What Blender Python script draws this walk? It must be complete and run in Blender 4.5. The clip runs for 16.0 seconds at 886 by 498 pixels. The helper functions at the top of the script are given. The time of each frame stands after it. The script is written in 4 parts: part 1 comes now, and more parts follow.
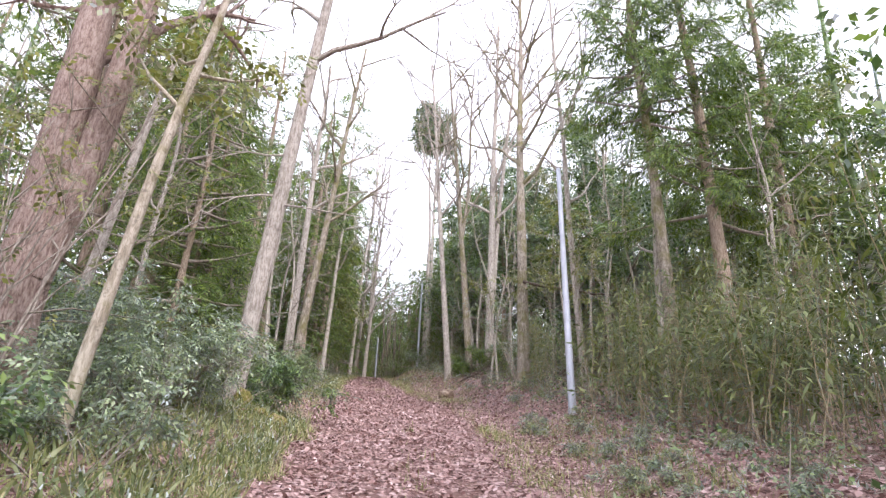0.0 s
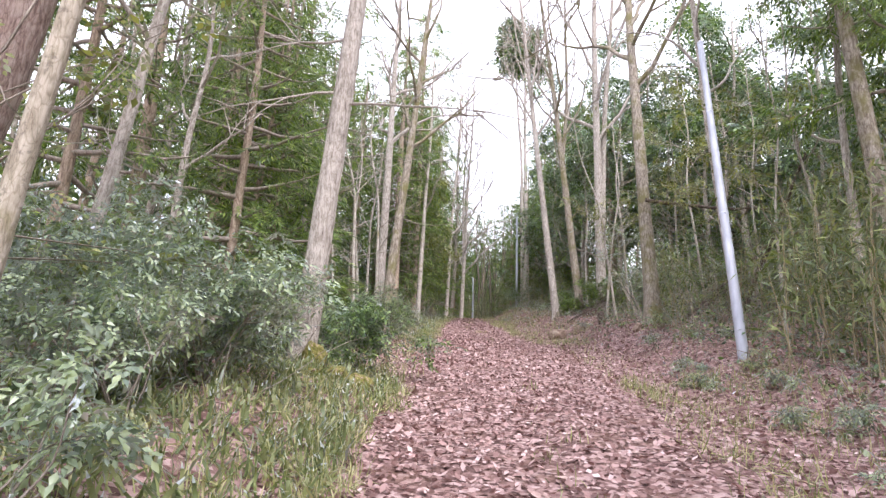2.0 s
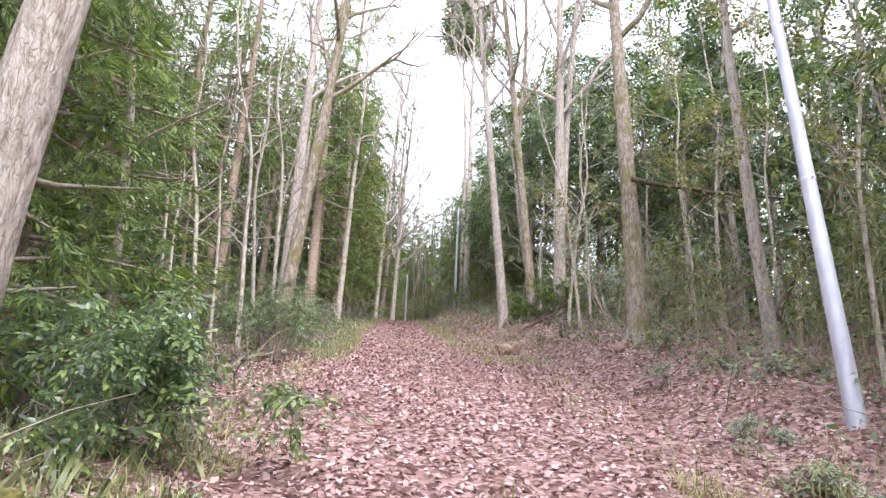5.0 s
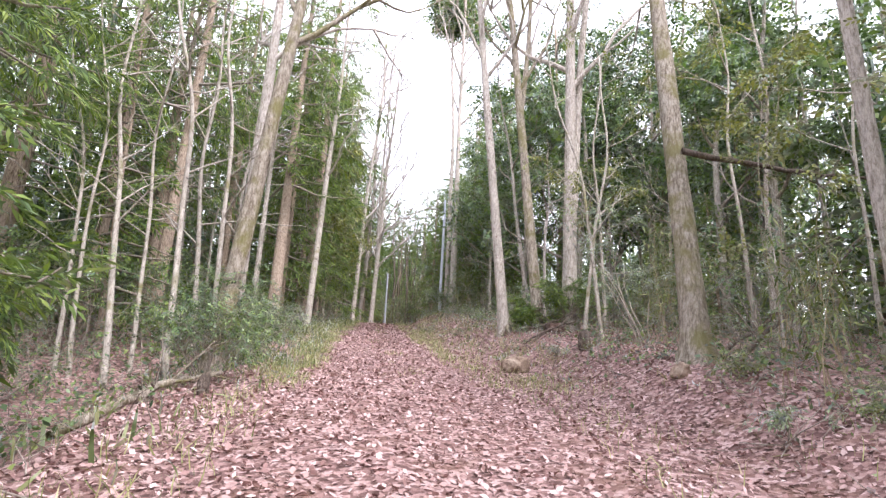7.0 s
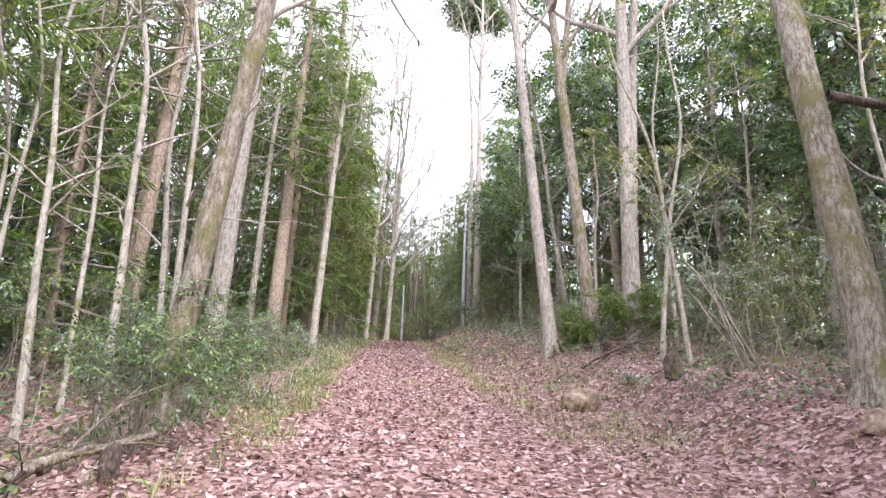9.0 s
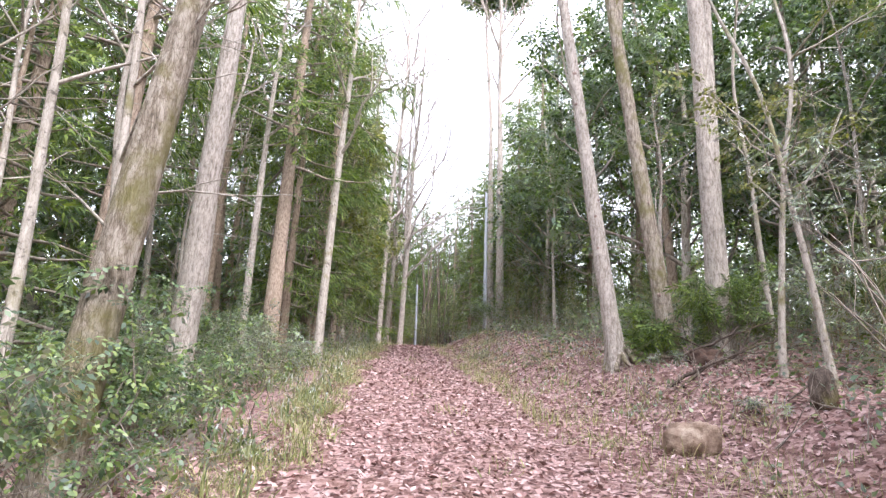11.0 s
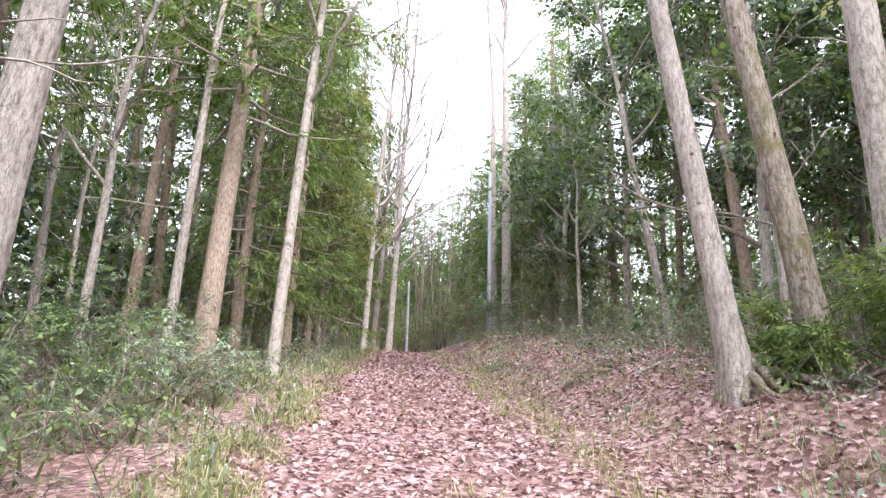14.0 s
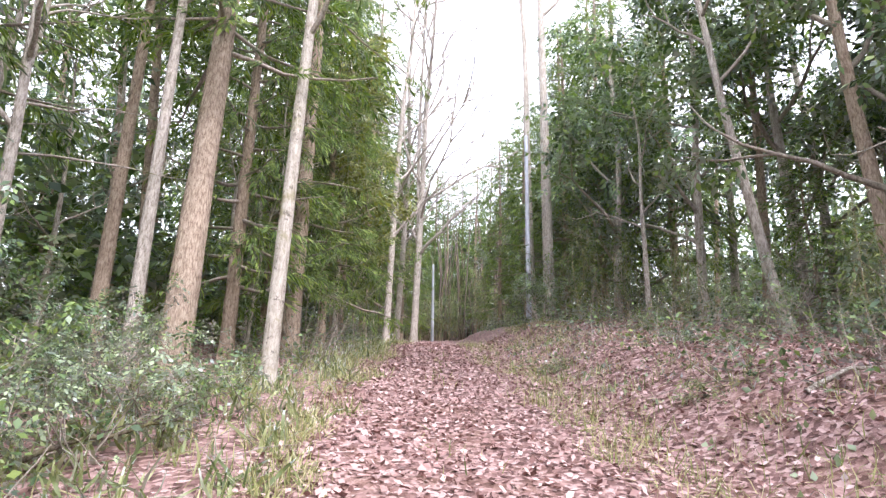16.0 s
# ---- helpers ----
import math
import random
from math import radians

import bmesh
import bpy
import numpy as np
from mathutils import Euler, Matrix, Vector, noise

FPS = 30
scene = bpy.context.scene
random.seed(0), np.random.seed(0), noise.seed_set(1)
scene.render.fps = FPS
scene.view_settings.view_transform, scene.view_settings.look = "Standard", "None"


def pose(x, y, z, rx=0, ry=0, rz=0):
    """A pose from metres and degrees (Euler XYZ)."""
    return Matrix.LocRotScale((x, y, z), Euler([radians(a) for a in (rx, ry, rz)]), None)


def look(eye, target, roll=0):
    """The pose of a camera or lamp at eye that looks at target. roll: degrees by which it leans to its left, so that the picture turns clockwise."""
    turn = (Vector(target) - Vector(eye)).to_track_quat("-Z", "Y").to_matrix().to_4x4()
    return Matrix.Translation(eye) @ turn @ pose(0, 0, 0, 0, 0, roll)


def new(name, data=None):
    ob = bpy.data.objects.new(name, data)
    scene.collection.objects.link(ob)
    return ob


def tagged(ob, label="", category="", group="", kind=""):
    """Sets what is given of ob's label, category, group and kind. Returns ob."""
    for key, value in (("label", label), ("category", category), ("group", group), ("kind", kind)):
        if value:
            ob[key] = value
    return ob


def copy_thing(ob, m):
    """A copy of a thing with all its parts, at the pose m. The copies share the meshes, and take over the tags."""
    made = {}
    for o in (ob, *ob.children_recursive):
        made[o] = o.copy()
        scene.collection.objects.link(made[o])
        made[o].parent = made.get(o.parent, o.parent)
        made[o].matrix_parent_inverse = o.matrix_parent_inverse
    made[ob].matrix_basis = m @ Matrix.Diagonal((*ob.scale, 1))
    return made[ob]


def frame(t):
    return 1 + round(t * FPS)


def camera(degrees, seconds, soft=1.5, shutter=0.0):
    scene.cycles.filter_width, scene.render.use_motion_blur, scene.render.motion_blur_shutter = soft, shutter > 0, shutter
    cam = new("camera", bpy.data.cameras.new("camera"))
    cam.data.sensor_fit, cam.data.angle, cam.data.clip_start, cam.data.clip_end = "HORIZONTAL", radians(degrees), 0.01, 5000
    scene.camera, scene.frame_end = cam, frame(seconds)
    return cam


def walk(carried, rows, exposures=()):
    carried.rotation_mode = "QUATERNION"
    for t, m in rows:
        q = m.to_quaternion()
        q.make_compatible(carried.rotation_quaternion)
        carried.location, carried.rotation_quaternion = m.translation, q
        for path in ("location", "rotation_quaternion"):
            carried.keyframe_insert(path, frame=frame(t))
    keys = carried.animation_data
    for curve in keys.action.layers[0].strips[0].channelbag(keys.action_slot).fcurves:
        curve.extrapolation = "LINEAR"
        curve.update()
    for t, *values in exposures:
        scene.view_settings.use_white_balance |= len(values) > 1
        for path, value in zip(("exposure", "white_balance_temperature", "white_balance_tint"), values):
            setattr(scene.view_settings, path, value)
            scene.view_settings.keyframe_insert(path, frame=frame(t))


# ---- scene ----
cam = camera(74.2, 16.0, 1.35)
METRES, EYE, TILT, LEAN, TURN = 26.8, 1.5, 9.5, 0.0, 0.0
ROWS = [
    (0.0, 0.0, 0.0, 0.0, -0.65, 10.89, -3.4),
    (0.5, -0.0127, 0.0295, -0.0009, 2.84, 8.95, -2.58),
    (1.0, -0.0147, 0.0609, 0.0003, 8.0, 6.44, -1.0),
    (1.5, -0.0205, 0.0897, -0.0007, 8.7, 5.63, -0.98),
    (2.0, -0.019, 0.1183, -0.0016, 8.45, 4.76, -0.99),
    (2.5, -0.0234, 0.1491, -0.0018, 8.12, 4.66, -1.01),
    (3.0, -0.0241, 0.182, 0.0007, 7.99, 4.51, -1.22),
    (3.5, -0.0266, 0.2166, 0.0026, 6.27, 4.68, -1.68),
    (4.0, -0.032, 0.2472, 0.0012, 6.04, 4.8, -2.0),
    (4.5, -0.031, 0.2783, 0.0014, 3.9, 4.73, -2.29),
    (7.0, -0.0481, 0.4439, 0.0042, 0.11, 4.86, -3.47),
    (7.5, -0.0506, 0.476, 0.0041, 0.7, 5.29, -3.18),
    (8.0, -0.0553, 0.5084, 0.0044, 0.84, 5.57, -2.98),
    (8.5, -0.0606, 0.5411, 0.004, 1.54, 6.0, -2.99),
    (9.0, -0.0643, 0.5745, 0.0043, 1.59, 6.03, -2.58),
    (11.5, -0.0938, 0.7187, 0.0042, 3.42, 6.01, -1.66),
    (12.0, -0.0994, 0.7473, 0.0041, 4.79, 6.44, -1.39),
    (12.5, -0.1003, 0.7769, 0.0036, 4.79, 6.45, -1.19),
    (13.0, -0.1006, 0.8074, 0.0023, 4.18, 6.61, -1.34),
    (13.5, -0.0973, 0.8361, 0.0013, 2.44, 6.73, -1.71),
    (14.0, -0.1025, 0.8665, -0.0005, 1.72, 6.26, -2.0),
    (14.5, -0.105, 0.8971, 0.0009, 2.85, 6.02, -1.89),
    (15.0, -0.1101, 0.9278, 0.0002, 2.82, 5.44, -1.55),
    (15.5, -0.1192, 0.9567, -0.0002, 3.83, 5.0, -1.66),
    (16.0, -0.1228, 0.9866, 0.0006, 3.77, 4.63, -0.99),
]
walk(cam, [(t, pose(0, 0, EYE, TILT, LEAN, TURN) @ pose(METRES * x, METRES * y, METRES * z, 90 + pitch, roll, yaw)) for t, x, y, z, yaw, pitch, roll in ROWS], [(0.0, 0.26, 6020, 22), (3.0, 0.5, 6020, 22), (9.0, 0.7, 6000, 22), (16.0, 0.98, 5950, 22)])

# ---- world, sun and exposure ----
world = bpy.data.worlds.new("overcast_sky")
scene.world = world
world.use_nodes = True
_nt = world.node_tree
_nt.nodes.clear()
_sky = _nt.nodes.new("ShaderNodeTexSky")
_sky.sky_type = "NISHITA"
_sky.sun_disc = False
_sky.sun_elevation = radians(48)
_sky.sun_rotation = radians(150)
_sky.dust_density = 4.0
_sky.air_density = 0.8
_haze = _nt.nodes.new("ShaderNodeMix")
_haze.data_type = "RGBA"
_haze.inputs[0].default_value = 0.72
_haze.inputs[7].default_value = (19.0, 19.2, 20.0, 1)
_bg = _nt.nodes.new("ShaderNodeBackground")
_bg.inputs[1].default_value = 0.135
_out = _nt.nodes.new("ShaderNodeOutputWorld")
_nt.links.new(_sky.outputs[0], _haze.inputs[6])
_nt.links.new(_haze.outputs[2], _bg.inputs[0])
_nt.links.new(_bg.outputs[0], _out.inputs[0])

sun_data = bpy.data.lights.new("sun", "SUN")
sun_data.energy = 2.8
sun_data.angle = radians(14)
sun_data.color = (1.0, 0.96, 0.9)
sun = new("sun", sun_data)
# the sky's sun stands behind and to the side of the walker
sun.matrix_world = look((0, 0, 0), (-0.5 * 0.67, 0.87 * 0.67, -0.74))


# ---- materials ----
def material(name):
    m = bpy.data.materials.new(name)
    m.use_nodes = True
    m.node_tree.nodes.clear()
    return m, m.node_tree.nodes, m.node_tree.links


def ramp(nodes, stops):
    r = nodes.new("ShaderNodeValToRGB")
    while len(r.color_ramp.elements) < len(stops):
        r.color_ramp.elements.new(0.5)
    for e, (p, c) in zip(r.color_ramp.elements, stops):
        e.position, e.color = p, (*c, 1)
    return r


def noise_node(nodes, links, vec, scale, detail=4, rough=0.6):
    n = nodes.new("ShaderNodeTexNoise")
    n.inputs["Scale"].default_value, n.inputs["Detail"].default_value, n.inputs["Roughness"].default_value = scale, detail, rough
    links.new(vec, n.inputs["Vector"])
    return n


def leaf_material(name, stops, through_light=0.35, gloss=0.25, rough=0.45):
    """Foliage: each leaf takes its own tint; light passes through; a thin waxy sheen."""
    m, nodes, links = material(name)
    geo = nodes.new("ShaderNodeNewGeometry")
    tex = nodes.new("ShaderNodeTexCoord")
    big = noise_node(nodes, links, tex.outputs["Object"], 0.9, 3)
    mix = nodes.new("ShaderNodeMath")
    mix.operation = "MULTIPLY_ADD"
    mix.inputs[1].default_value, mix.inputs[2].default_value = 0.6, -0.1
    links.new(geo.outputs["Random Per Island"], mix.inputs[0])
    add = nodes.new("ShaderNodeMath")
    add.operation = "MULTIPLY_ADD"
    add.inputs[1].default_value = 0.5
    links.new(big.outputs["Fac"], add.inputs[0])
    links.new(mix.outputs[0], add.inputs[2])
    col = ramp(nodes, stops)
    links.new(add.outputs[0], col.inputs[0])
    d = nodes.new("ShaderNodeBsdfDiffuse")
    t = nodes.new("ShaderNodeBsdfTranslucent")
    g = nodes.new("ShaderNodeBsdfGlossy")
    g.inputs["Roughness"].default_value = rough
    g.inputs["Color"].default_value = (0.9, 0.95, 1.0, 1)
    warm = nodes.new("ShaderNodeMix")
    warm.data_type, warm.blend_type = "RGBA", "MULTIPLY"
    warm.inputs[0].default_value = 1
    warm.inputs[7].default_value = (1.25, 1.35, 0.6, 1)
    links.new(col.outputs[0], warm.inputs[6])
    links.new(col.outputs[0], d.inputs[0])
    links.new(warm.outputs[2], t.inputs[0])
    a = nodes.new("ShaderNodeMixShader")
    a.inputs[0].default_value = through_light
    links.new(d.outputs[0], a.inputs[1])
    links.new(t.outputs[0], a.inputs[2])
    lw = nodes.new("ShaderNodeFresnel")
    lw.inputs[0].default_value = 1.4
    sc = nodes.new("ShaderNodeMath")
    sc.operation = "MULTIPLY_ADD"
    sc.inputs[1].default_value, sc.inputs[2].default_value = gloss * 2, gloss * 0.12
    sc.use_clamp = True
    links.new(lw.outputs[0], sc.inputs[0])
    b = nodes.new("ShaderNodeMixShader")
    links.new(sc.outputs[0], b.inputs[0])
    links.new(a.outputs[0], b.inputs[1])
    links.new(g.outputs[0], b.inputs[2])
    o = nodes.new("ShaderNodeOutputMaterial")
    links.new(b.outputs[0], o.inputs[0])
    return m


def bark_material(name, dark, mid, light, moss=0.0, streak=6.0, plates=9.0, depth=0.6, blotch=0.0):
    """Bark: upright furrows, plates, pale lichen blotches and moss."""
    m, nodes, links = material(name)
    tex = nodes.new("ShaderNodeTexCoord")
    info = nodes.new("ShaderNodeObjectInfo")
    off = nodes.new("ShaderNodeVectorMath")
    off.operation = "MULTIPLY_ADD"
    off.inputs[1].default_value = (17, 17, 17)
    links.new(info.outputs["Random"], off.inputs[0])
    links.new(tex.outputs["Object"], off.inputs[2])
    mp = nodes.new("ShaderNodeMapping")
    mp.inputs["Scale"].default_value = (streak, streak, streak * 0.26)
    links.new(off.outputs[0], mp.inputs["Vector"])
    furrow = noise_node(nodes, links, mp.outputs[0], 3.2, 8, 0.68)
    mp2 = nodes.new("ShaderNodeMapping")
    mp2.inputs["Scale"].default_value = (1, 1, 0.3)
    links.new(off.outputs[0], mp2.inputs["Vector"])
    vor = nodes.new("ShaderNodeTexVoronoi")
    vor.feature = "DISTANCE_TO_EDGE"
    vor.inputs["Scale"].default_value = plates * 3.2
    warp = noise_node(nodes, links, mp2.outputs[0], 7, 3)
    wv = nodes.new("ShaderNodeVectorMath")
    wv.operation = "MULTIPLY_ADD"
    wv.inputs[1].default_value = (0.16, 0.16, 0.16)
    links.new(warp.outputs["Color"], wv.inputs[0])
    links.new(mp2.outputs[0], wv.inputs[2])
    links.new(wv.outputs[0], vor.inputs["Vector"])
    crack = nodes.new("ShaderNodeMapRange")
    crack.inputs["From Max"].default_value = 0.1
    links.new(vor.outputs["Distance"], crack.inputs[0])
    big = noise_node(nodes, links, off.outputs[0], 1.6, 5, 0.65)
    hgt = nodes.new("ShaderNodeMath")
    hgt.operation = "MULTIPLY"
    links.new(furrow.outputs["Fac"], hgt.inputs[0])
    soft = nodes.new("ShaderNodeMath")
    soft.operation = "MULTIPLY_ADD"
    soft.inputs[1].default_value, soft.inputs[2].default_value = 0.22, 0.78
    links.new(crack.outputs[0], soft.inputs[0])
    links.new(soft.outputs[0], hgt.inputs[1])
    col = ramp(nodes, [(0.26, dark), (0.42, mid), (0.58, light)])
    links.new(hgt.outputs[0], col.inputs[0])
    base = col.outputs[0]
    if blotch:
        bl = noise_node(nodes, links, off.outputs[0], 9, 4, 0.7)
        br = ramp(nodes, [(0.58, (0, 0, 0)), (0.66, (1, 1, 1))])
        links.new(bl.outputs["Fac"], br.inputs[0])
        k = nodes.new("ShaderNodeMath")
        k.operation = "MULTIPLY"
        k.inputs[1].default_value = blotch
        links.new(br.outputs[0], k.inputs[0])
        mx = nodes.new("ShaderNodeMix")
        mx.data_type = "RGBA"
        mx.inputs[7].default_value = (0.07, 0.06, 0.05, 1)
        links.new(k.outputs[0], mx.inputs[0])
        links.new(base, mx.inputs[6])
        base = mx.outputs[2]
    if moss:
        mr = ramp(nodes, [(0.62 - 0.3 * moss, (0, 0, 0)), (0.74 - 0.25 * moss, (1, 1, 1))])
        links.new(big.outputs["Fac"], mr.inputs[0])
        k = nodes.new("ShaderNodeMath")
        k.operation = "MULTIPLY"
        k.inputs[1].default_value = 0.8
        links.new(mr.outputs[0], k.inputs[0])
        mx = nodes.new("ShaderNodeMix")
        mx.data_type = "RGBA"
        mx.inputs[7].default_value = (0.16, 0.15, 0.05, 1)
        links.new(k.outputs[0], mx.inputs[0])
        links.new(base, mx.inputs[6])
        base = mx.outputs[2]
    shade = nodes.new("ShaderNodeMix")
    shade.data_type, shade.blend_type = "RGBA", "OVERLAY"
    shade.inputs[0].default_value = 0.35
    links.new(base, shade.inputs[6])
    links.new(big.outputs["Fac"], shade.inputs[7])
    p = nodes.new("ShaderNodeBsdfPrincipled")
    p.inputs["Roughness"].default_value = 0.9
    p.inputs["Specular IOR Level"].default_value = 0.2
    links.new(shade.outputs[2], p.inputs["Base Color"])
    bump = nodes.new("ShaderNodeBump")
    bump.inputs["Strength"].default_value = depth
    bump.inputs["Distance"].default_value = 0.05
    links.new(hgt.outputs[0], bump.inputs["Height"])
    links.new(bump.outputs[0], p.inputs["Normal"])
    o = nodes.new("ShaderNodeOutputMaterial")
    links.new(p.outputs[0], o.inputs[0])
    return m


def plain_material(name, stops, scale=8.0, rough=0.85, bump_scale=40.0, bump=0.4, metal=0.0, stretch=(1, 1, 1)):
    m, nodes, links = material(name)
    tex = nodes.new("ShaderNodeTexCoord")
    mp = nodes.new("ShaderNodeMapping")
    mp.inputs["Scale"].default_value = stretch
    links.new(tex.outputs["Object"], mp.inputs["Vector"])
    n = noise_node(nodes, links, mp.outputs[0], scale, 7, 0.65)
    col = ramp(nodes, stops)
    links.new(n.outputs["Fac"], col.inputs[0])
    f = noise_node(nodes, links, mp.outputs[0], bump_scale, 5, 0.65)
    b = nodes.new("ShaderNodeBump")
    b.inputs["Strength"].default_value, b.inputs["Distance"].default_value = bump, 0.02
    links.new(f.outputs["Fac"], b.inputs["Height"])
    p = nodes.new("ShaderNodeBsdfPrincipled")
    p.inputs["Roughness"].default_value, p.inputs["Metallic"].default_value = rough, metal
    links.new(col.outputs[0], p.inputs["Base Color"])
    links.new(b.outputs[0], p.inputs["Normal"])
    o = nodes.new("ShaderNodeOutputMaterial")
    links.new(p.outputs[0], o.inputs[0])
    return m


def island_material(name, stops, rough=0.8, through_light=0.0):
    """Loose dry leaves and blades: one tint per piece, with fine mottling."""
    m, nodes, links = material(name)
    geo = nodes.new("ShaderNodeNewGeometry")
    tex = nodes.new("ShaderNodeTexCoord")
    n = noise_node(nodes, links, tex.outputs["Object"], 60, 3)
    add = nodes.new("ShaderNodeMath")
    add.operation = "MULTIPLY_ADD"
    add.inputs[1].default_value = 0.25
    sub = nodes.new("ShaderNodeMath")
    sub.operation = "MULTIPLY_ADD"
    sub.inputs[1].default_value, sub.inputs[2].default_value = 1.0, -0.12
    links.new(geo.outputs["Random Per Island"], sub.inputs[0])
    links.new(n.outputs["Fac"], add.inputs[0])
    links.new(sub.outputs[0], add.inputs[2])
    col = ramp(nodes, stops)
    links.new(add.outputs[0], col.inputs[0])
    p = nodes.new("ShaderNodeBsdfPrincipled")
    p.inputs["Roughness"].default_value = rough
    p.inputs["Specular IOR Level"].default_value = 0.3
    links.new(col.outputs[0], p.inputs["Base Color"])
    last = p.outputs[0]
    if through_light:
        t = nodes.new("ShaderNodeBsdfTranslucent")
        links.new(col.outputs[0], t.inputs[0])
        mx = nodes.new("ShaderNodeMixShader")
        mx.inputs[0].default_value = through_light
        links.new(last, mx.inputs[1])
        links.new(t.outputs[0], mx.inputs[2])
        last = mx.outputs[0]
    o = nodes.new("ShaderNodeOutputMaterial")
    links.new(last, o.inputs[0])
    return m


CEDAR = leaf_material("cedar_foliage", [(0.05, (0.03, 0.05, 0.018)), (0.4, (0.11, 0.18, 0.045)), (0.65, (0.25, 0.34, 0.075)), (0.9, (0.40, 0.44, 0.12)), (1, (0.36, 0.28, 0.15))], 0.36, 0.1, 0.6)
BROAD = leaf_material("evergreen_leaves", [(0.05, (0.022, 0.045, 0.022)), (0.4, (0.085, 0.15, 0.05)), (0.65, (0.20, 0.29, 0.08)), (0.9, (0.36, 0.42, 0.12)), (1, (0.44, 0.44, 0.14))], 0.32, 0.26, 0.42)
PALE = leaf_material("pale_shrub_leaves", [(0.05, (0.05, 0.08, 0.04)), (0.4, (0.19, 0.255, 0.125)), (0.75, (0.37, 0.44, 0.23)), (1, (0.52, 0.51, 0.23))], 0.28, 0.45, 0.4)
OLIVE = leaf_material("olive_leaves", [(0.05, (0.06, 0.065, 0.025)), (0.4, (0.19, 0.205, 0.07)), (0.75, (0.36, 0.365, 0.12)), (1, (0.46, 0.38, 0.19))], 0.36, 0.15, 0.5)
SASA = leaf_material("bamboo_grass_leaves", [(0.0, (0.06, 0.09, 0.035)), (0.35, (0.17, 0.215, 0.085)), (0.7, (0.35, 0.37, 0.18)), (1, (0.56, 0.50, 0.35))], 0.32, 0.2, 0.5)
BAMBOO = leaf_material("bamboo_leaves", [(0.0, (0.04, 0.06, 0.02)), (0.35, (0.125, 0.165, 0.05)), (0.7, (0.28, 0.31, 0.12)), (1, (0.52, 0.46, 0.28))], 0.36, 0.18, 0.5)
GRASS = leaf_material("verge_grass", [(0.0, (0.06, 0.09, 0.03)), (0.3, (0.22, 0.26, 0.10)), (0.55, (0.42, 0.42, 0.21)), (0.8, (0.58, 0.51, 0.34)), (1, (0.70, 0.62, 0.47))], 0.3, 0.06, 0.6)
BARK_PALE = bark_material("pale_grey_bark", (0.15, 0.125, 0.10), (0.40, 0.355, 0.295), (0.60, 0.555, 0.485), 0.0, 7, 9, 1.0, 0.3)
BARK_MOSS = bark_material("mossy_rough_bark", (0.085, 0.07, 0.05), (0.255, 0.215, 0.16), (0.48, 0.43, 0.35), 0.5, 6, 9, 1.0, 0.2)
BARK_CEDAR = bark_material("stringy_cedar_bark", (0.13, 0.092, 0.066), (0.30, 0.23, 0.17), (0.47, 0.385, 0.295), 0.0, 9, 5, 0.8)
BARK_BROWN = bark_material("shaggy_brown_bark", (0.12, 0.08, 0.066), (0.29, 0.21, 0.175), (0.47, 0.375, 0.32), 0.0, 8, 6, 1.0)
BARK_WHITE = bark_material("whitish_smooth_bark", (0.20, 0.175, 0.14), (0.38, 0.345, 0.285), (0.53, 0.49, 0.42), 0.3, 5, 7, 0.5, 0.75)
BARK_OLIVE = bark_material("greenish_grey_bark", (0.15, 0.125, 0.09), (0.34, 0.30, 0.225), (0.52, 0.47, 0.375), 0.2, 5, 8, 0.5, 0.5)
TWIG = bark_material("thin_twig_bark", (0.12, 0.10, 0.08), (0.25, 0.215, 0.175), (0.40, 0.355, 0.30), 0.0, 6, 9, 0.2)
DEADWOOD = bark_material("dead_dark_wood", (0.03, 0.024, 0.02), (0.09, 0.07, 0.055), (0.19, 0.155, 0.125), 0.2, 6, 6, 0.8)
CANE = plain_material("dry_bamboo_cane", [(0.3, (0.22, 0.18, 0.10)), (0.55, (0.36, 0.30, 0.18)), (0.75, (0.46, 0.40, 0.28))], 6, 0.6, 30, 0.1)
LITTER = island_material("fallen_leaves", [(0.0, (0.20, 0.115, 0.10)), (0.3, (0.36, 0.23, 0.205)), (0.65, (0.475, 0.33, 0.30)), (0.9, (0.58, 0.43, 0.40)), (1.0, (0.66, 0.53, 0.50))], 0.85)
MOSS = plain_material("yellow_green_moss", [(0.32, (0.06, 0.05, 0.02)), (0.44, (0.14, 0.135, 0.03)), (0.54, (0.23, 0.21, 0.045)), (0.60, (0.34, 0.25, 0.19))], 14, 0.95, 90, 0.9)
ROCK = plain_material("tan_fieldstone", [(0.32, (0.12, 0.08, 0.05)), (0.48, (0.29, 0.21, 0.15)), (0.66, (0.50, 0.41, 0.31))], 5, 0.9, 26, 1.0)
METAL = plain_material("galvanised_steel", [(0.3, (0.40, 0.43, 0.48)), (0.55, (0.54, 0.57, 0.63)), (0.75, (0.66, 0.69, 0.74))], 5, 0.6, 60, 0.1, 0.3, (1, 1, 0.3))


